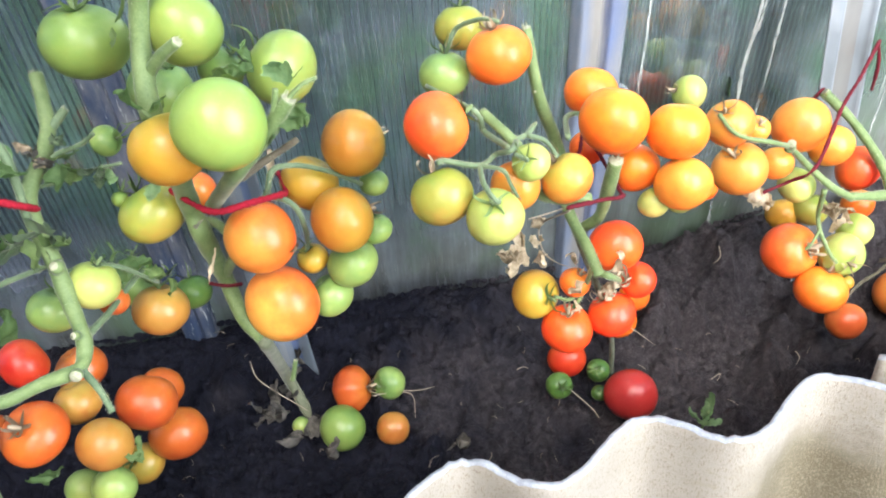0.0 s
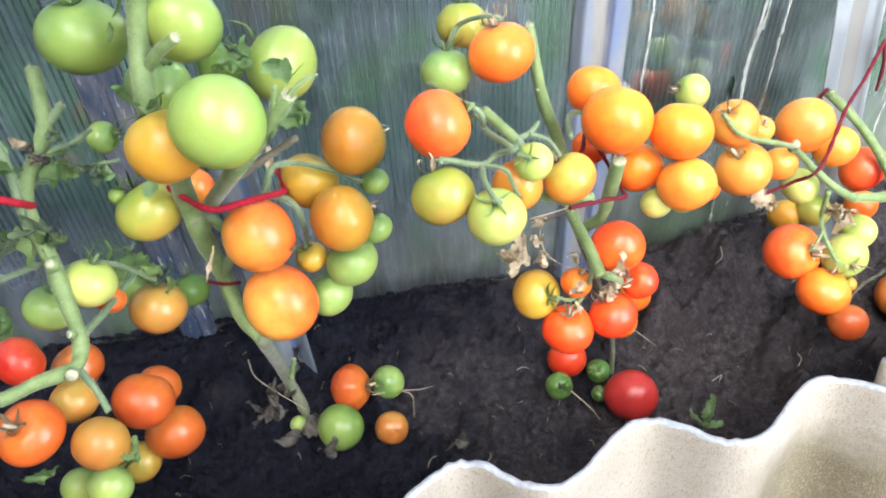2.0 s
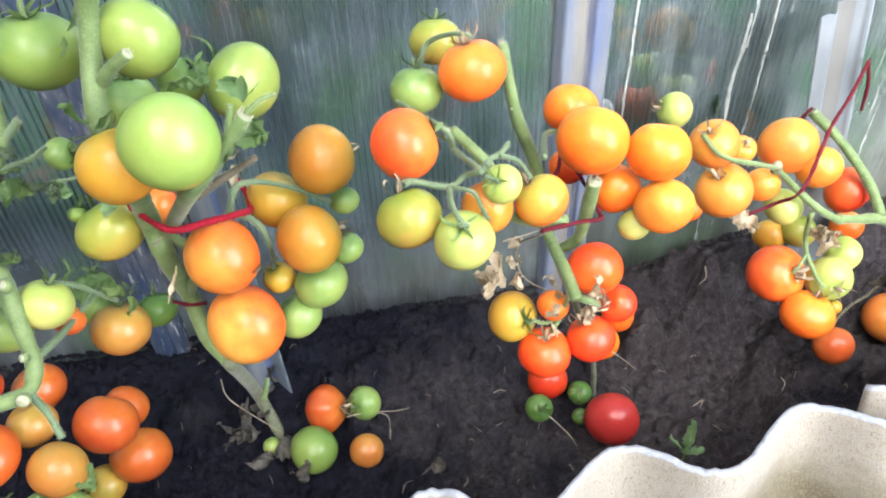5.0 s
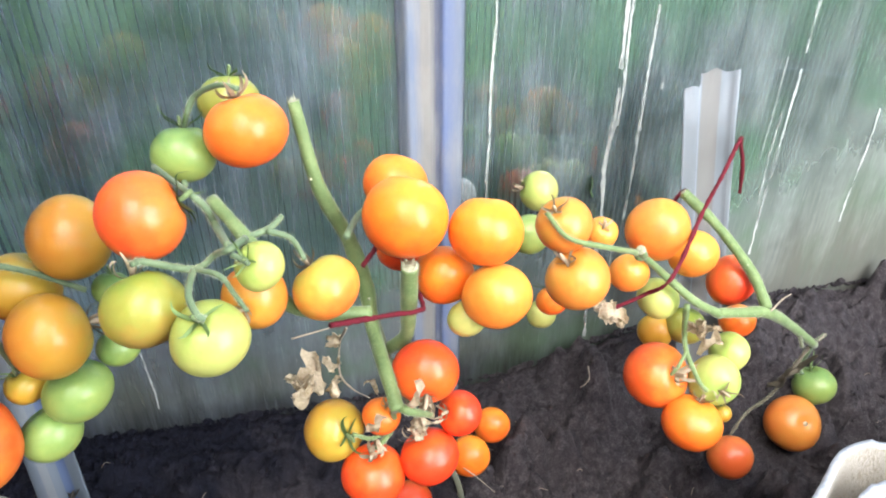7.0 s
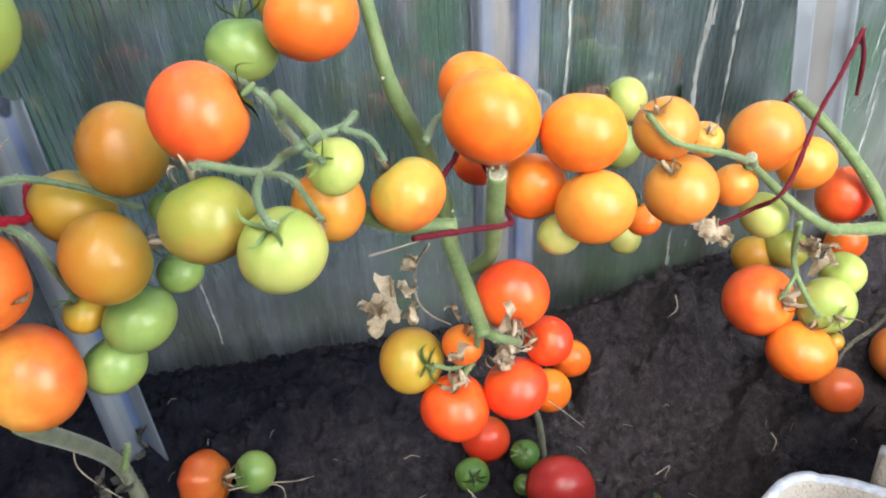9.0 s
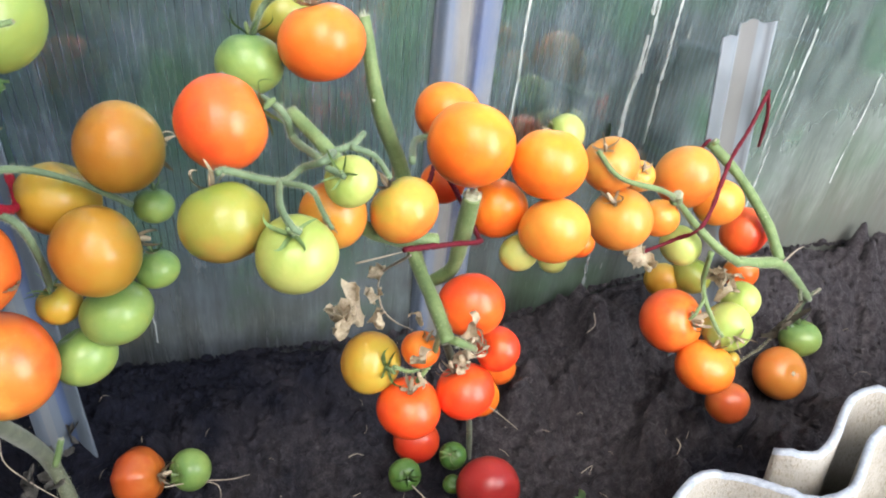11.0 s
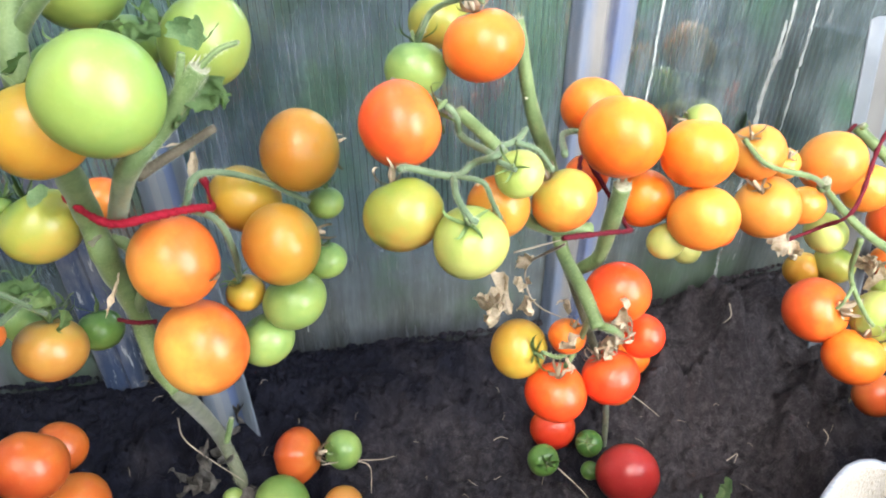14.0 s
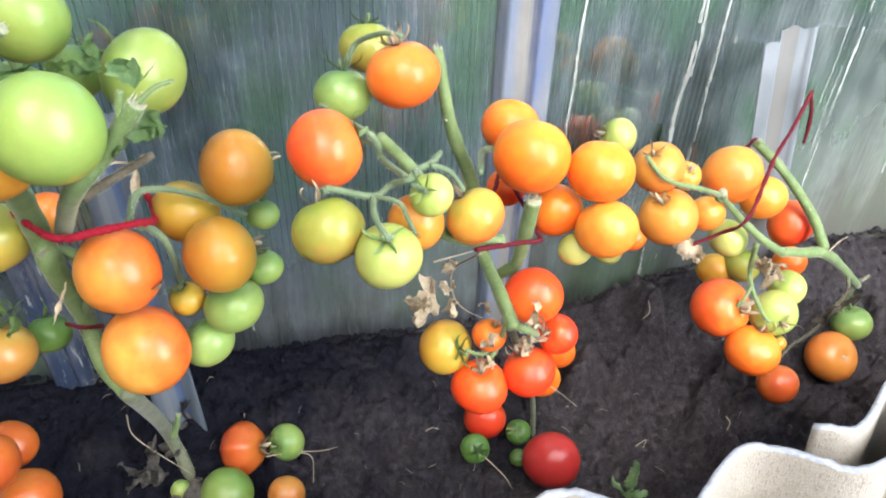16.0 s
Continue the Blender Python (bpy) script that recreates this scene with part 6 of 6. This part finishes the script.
twig("thin pale twig on the soil", 0.00060, (-0.086, 0.712, 0.031), (-0.062, 0.716, 0.028), (-0.044, 0.722, 0.028))
twig("thin dry tendril hanging beside the middle plant", 0.00075, (0.059, 0.559, 0.361), (0.077, 0.561, 0.365), (0.101, 0.571, 0.367))
twig("thin dry tendril with shrivelled leaves", 0.00120, (0.096, 0.566, 0.364), (0.081, 0.651, 0.303), (0.081, 0.636, 0.284), (0.091, 0.626, 0.275), (0.106, 0.613, 0.274))
twig("pale curved straw on the soil", 0.00075, (0.346, 0.842, 0.15), (0.345, 0.83, 0.14), (0.333, 0.821, 0.135))
twig("pale straw on the soil", 0.00052, (0.186, 0.67, 0.153), (0.197, 0.662, 0.149), (0.214, 0.651, 0.139))
twig("pale straw on the soil", 0.00052, (0.057, 0.656, 0.107), (0.064, 0.657, 0.11), (0.071, 0.657, 0.108))
twig("thin root hair on the soil", 0.00060, (0.112, 0.606, 0.118), (0.13, 0.581, 0.115), (0.135, 0.56, 0.119))
twig("pale straw on the soil", 0.00052, (0.267, 0.612, 0.12), (0.281, 0.623, 0.118), (0.274, 0.611, 0.118))
twig("pale straw on the soil", 0.00052, (0.384, 0.667, 0.109), (0.388, 0.663, 0.103), (0.382, 0.655, 0.099))
twig("dry twig end on the bent plant", 0.00105, (0.498, 0.746, 0.267), (0.51, 0.749, 0.279), (0.518, 0.749, 0.285))
twig("dry twig end on the bent plant", 0.00105, (0.603, 0.827, 0.181), (0.608, 0.824, 0.187), (0.613, 0.824, 0.194))
for k, (x, y, a, l) in enumerate(((-0.262, 0.690, 0.4, 0.05), (-0.235, 0.700, 2.2, 0.05), (-0.245, 0.672, 3.4, 0.045), (-0.228, 0.655, 5.2, 0.04), (-0.190, 0.672, 5.8, 0.035), (-0.205, 0.648, 1.2, 0.03), (-0.180, 0.622, 0.2, 0.035), (-0.225, 0.735, 0.9, 0.04), (-0.03, 0.625, 0.3, 0.035), (-0.266, 0.668, 0.35, 0.034), (-0.250, 0.680, 5.6, 0.03))):
    scrap = leaf(None, LEAF_GREY, (x, y, soil_z(x, y) + 0.008), (math.cos(a), math.sin(a), 0.1), l, l * 0.17, 1.7, 0.55, k + 60, 0.3, name="dry_leaf")
    tagged(scrap, "shrivelled grey-brown dry leaf lying on the soil", "dry leaf", "dry leaves on the soil")


def litter():
    """Pale straw ends and root hairs scattered over the bed."""
    rnd = random.Random(12)
    bm = bmesh.new()
    for _ in range(110):
        x, y = rnd.uniform(-0.45, 0.85), rnd.uniform(0.55, 0.92)
        if y > wall_y(x, 0.08) - 0.02 or y < sheet_y(x) + 0.05:
            continue
        a, ln = rnd.uniform(0, 6.3), rnd.uniform(0.002, 0.008)
        z = soil_z(x, y) + 0.007
        bend = rnd.uniform(-0.6, 0.6)
        pts = [(x, y, z), (x + ln * math.cos(a), y + ln * math.sin(a), z + rnd.uniform(0, 0.004)), (x + ln * (math.cos(a) + math.cos(a + bend)), y + ln * (math.sin(a) + math.sin(a + bend)), z)]
        tube(bm, pts, (rnd.uniform(0.0002, 0.0004),), 4, 3)
    return tagged(part("straw_litter", bm, STRAW), "pale straw ends and root hairs scattered on the soil", "litter", kind="stuff")


litter()


def seedling(place):
    ob = thing("seedling", "small green seedling beside the cement sheet", "seedling", "", place)
    x, y, z = place
    bm = bmesh.new()
    tube(bm, [(x, y, z - 0.01), (x + 0.002, y, z + 0.015), (x - 0.003, y, z + 0.03)], (0.0014, 0.001), 8, 5)
    hang_on(part("stem", bm, LEAF), ob)
    for k, (dx, dy, dz, l, h) in enumerate(((-1.0, -0.2, 0.55, 0.030, 0.014), (0.75, 0.2, 0.85, 0.034, 0.018), (0.95, -0.3, -0.05, 0.024, 0.010), (-0.2, -1.0, 0.35, 0.022, 0.012), (0.3, -0.6, 0.7, 0.020, 0.020))):
        leaf(ob, LEAF_PALE, (x, y, z + h), (dx, dy, dz), l, l * 0.30, 0.8, 0.16, k + 3)
    return ob


seedling((0.256, 0.590, 0.066))


# ---------------------------------------------------------------- wall details
def lime_streak(x, z0, z1, width, seed):
    """A thin run of dried lime down the wall: uneven and broken into runs."""
    ob = thing("lime_streak", "white dried lime streak running down the wall", "lime streak", "lime streaks", wall_point(x, z0))
    n = int((z0 - z1) / 0.003)
    runs, rows = [], []
    for k in range(n + 1):
        z = z0 + (z1 - z0) * k / n
        w = width * max(0.18, 0.58 + 0.6 * noise.noise(Vector((z * 30, seed, 0))) + 0.5 * noise.noise(Vector((z * 120, seed, 4))))
        xx = x + 0.004 * noise.noise(Vector((z * 12, seed, 9))) + 0.0012 * noise.noise(Vector((z * 90, seed, 2)))
        if noise.noise(Vector((z * 26, seed, 6))) + 0.5 * noise.noise(Vector((z * 95, seed, 8))) < -0.42 or k == n:
            if len(rows) > 2:
                runs.append(rows)
            rows = []
            continue
        rows.append((xx, w, z))
    for rows in runs:
        bm, prev = bmesh.new(), None
        for xx, w, z in rows:
            row = [bm.verts.new(wall_point(xx + e * w / 2, z, o)) for e, o in ((-1, 0.0012), (1, 0.0012), (1, 0.0004), (-1, 0.0004))]
            for a in range(4) if prev else ():
                bm.faces.new((prev[a], prev[(a + 1) % 4], row[(a + 1) % 4], row[a]))
            prev = row
        hang_on(part("run", bm, STREAK, smooth=False), ob)
    return ob


lime_streak(0.366, 0.70, 0.125, 0.0075, 1)
lime_streak(0.371, 0.60, 0.42, 0.0050, 2)
lime_streak(0.398, 0.70, 0.30, 0.0050, 3)
lime_streak(0.228, 0.70, 0.33, 0.0042, 4)
lime_streak(0.586, 0.70, 0.225, 0.0050, 5)
lime_streak(0.577, 0.425, 0.30, 0.0028, 8)
lime_streak(0.713, 0.42, 0.26, 0.0040, 9)
lime_streak(0.417, 0.475, 0.458, 0.0060, 6)
lime_streak(0.388, 0.26, 0.15, 0.0020, 7)
lime_streak(0.565, 0.49, 0.36, 0.0018, 8)
lime_streak(-0.155, 0.24, 0.11, 0.0022, 10)


def washer(x, z):
    """A clear plastic fixing washer, holding the sheet to the frame."""
    ob = thing("fixing_washer", "round clear plastic washer screwed to the wall", "washer", "", wall_point(x, z))
    bm = bmesh.new()
    prof = [(0.0, -0.003), (0.009, -0.003), (0.0175, -0.003), (0.020, -0.005), (0.022, -0.005), (0.0235, -0.003), (0.024, -0.0005)]
    rows = []
    for r, y in prof[1:]:
        rows.append([bm.verts.new((r * math.cos(a), y, r * math.sin(a))) for a in (2 * math.pi * k / 32 for k in range(32))])
    for a, b in zip(rows, rows[1:]):
        for k in range(32):
            bm.faces.new((a[k], a[(k + 1) % 32], b[(k + 1) % 32], b[k]))
    bm.faces.new(rows[0])
    bm.faces.new(rows[-1][::-1])
    p = part("disc", bm, CLEAR, ob)
    bm = bmesh.new()
    tube(bm, [(0, -0.0065, 0), (0, -0.0032, 0)], (0.0070, 0.0085), 20, 2)
    part("hub", bm, CLEAR, ob)
    ob.matrix_world = wall_pose @ Matrix.Translation(wall_pose.inverted() @ wall_point(x, z, 0.004))
    return ob


washer(0.192, 0.355)
stuck = leaf(None, GRASS, wall_point(0.352, 0.338, 0.003), (0.02, -0.15, 1), 0.028, 0.011, 0.25, 0.08, 77, 1.4)
tagged(stuck, "dull green leaf stuck flat to the wall", "leaf")


# ---------------------------------------------------------------- outside, seen blurred through the wall
def shrub(place, size, seed, material):
    ob = thing("shrub", "green leafy shrub outside the greenhouse", "shrub", "shrubs outside", place)
    rnd = random.Random(seed)
    bm = bmesh.new()
    for _ in range(1400):
        d = Vector((rnd.gauss(0, 1), rnd.gauss(0, 1), rnd.gauss(0, 0.8))).normalized() * size * rnd.uniform(0.4, 1.0) ** 0.5
        d *= 1 + 0.35 * noise.noise(d * 3 / size + Vector((seed, 0, 0)))
        p = Vector((d.x, d.y, max(0.02, d.z + size * 0.8)))
        s = rnd.uniform(0.03, 0.06) * min(1.0, 0.35 + size)
        u = Vector((rnd.gauss(0, 1), rnd.gauss(0, 1), rnd.gauss(0, 1))).normalized()
        v = u.orthogonal().normalized()
        vs = [bm.verts.new(p + q) for q in (-u * s, v * s * 0.45, u * s, -v * s * 0.45)]
        bm.faces.new(vs)
    crown = part("crown", bm, material, ob)
    bm = bmesh.new()
    tube(bm, [(0, 0, -0.1), (0.02, 0, size * 0.5), (0, 0.03, size)], (0.03, 0.02, 0.01), 8, 4)
    part("trunk", bm, STEM_OLD, ob)
    return ob


BUSH_LIGHT = plain("outside_leaves_light", (0.10, 0.24, 0.035), (0.26, 0.46, 0.09), 0.7, 10)
# orange-yellow leaves that imitate fruit mirrored in the wall
BUSH_REFLECTION = plain("leaves_fruit_reflection", (0.30, 0.19, 0.04), (0.50, 0.30, 0.07), 0.7, 10)
for k, (x, y, s, m) in enumerate((
    (-1.6, 2.6, 0.55, BUSH), (-0.9, 3.4, 0.8, BUSH_LIGHT), (-0.2, 2.3, 0.42, BUSH), (0.35, 2.9, 0.5, BUSH_LIGHT), (0.8, 2.2, 0.35, BUSH),
    (1.2, 3.2, 0.7, BUSH_LIGHT), (1.9, 2.6, 0.5, BUSH), (2.6, 3.8, 0.9, BUSH_LIGHT), (-0.5, 1.7, 0.2, BUSH), (1.5, 1.9, 0.2, BUSH_LIGHT),
    # small shrubs added where the wall mirrors orange and green fruit
    (0.57, 2.38, 0.17, BUSH_REFLECTION), (0.44, 2.00, 0.13, BUSH_LIGHT), (0.64, 2.03, 0.20, BUSH), (-0.06, 1.85, 0.10, BUSH_LIGHT), (1.11, 3.19, 0.22, BUSH_REFLECTION), (0.59, 2.48, 0.18, BUSH), (1.51, 3.16, 0.24, BUSH_LIGHT), (0.11, 3.24, 0.22, BUSH), (0.54, 2.04, 0.16, BUSH_LIGHT),
)):
    shrub((x, y, 0.02), s, k + 1, m)
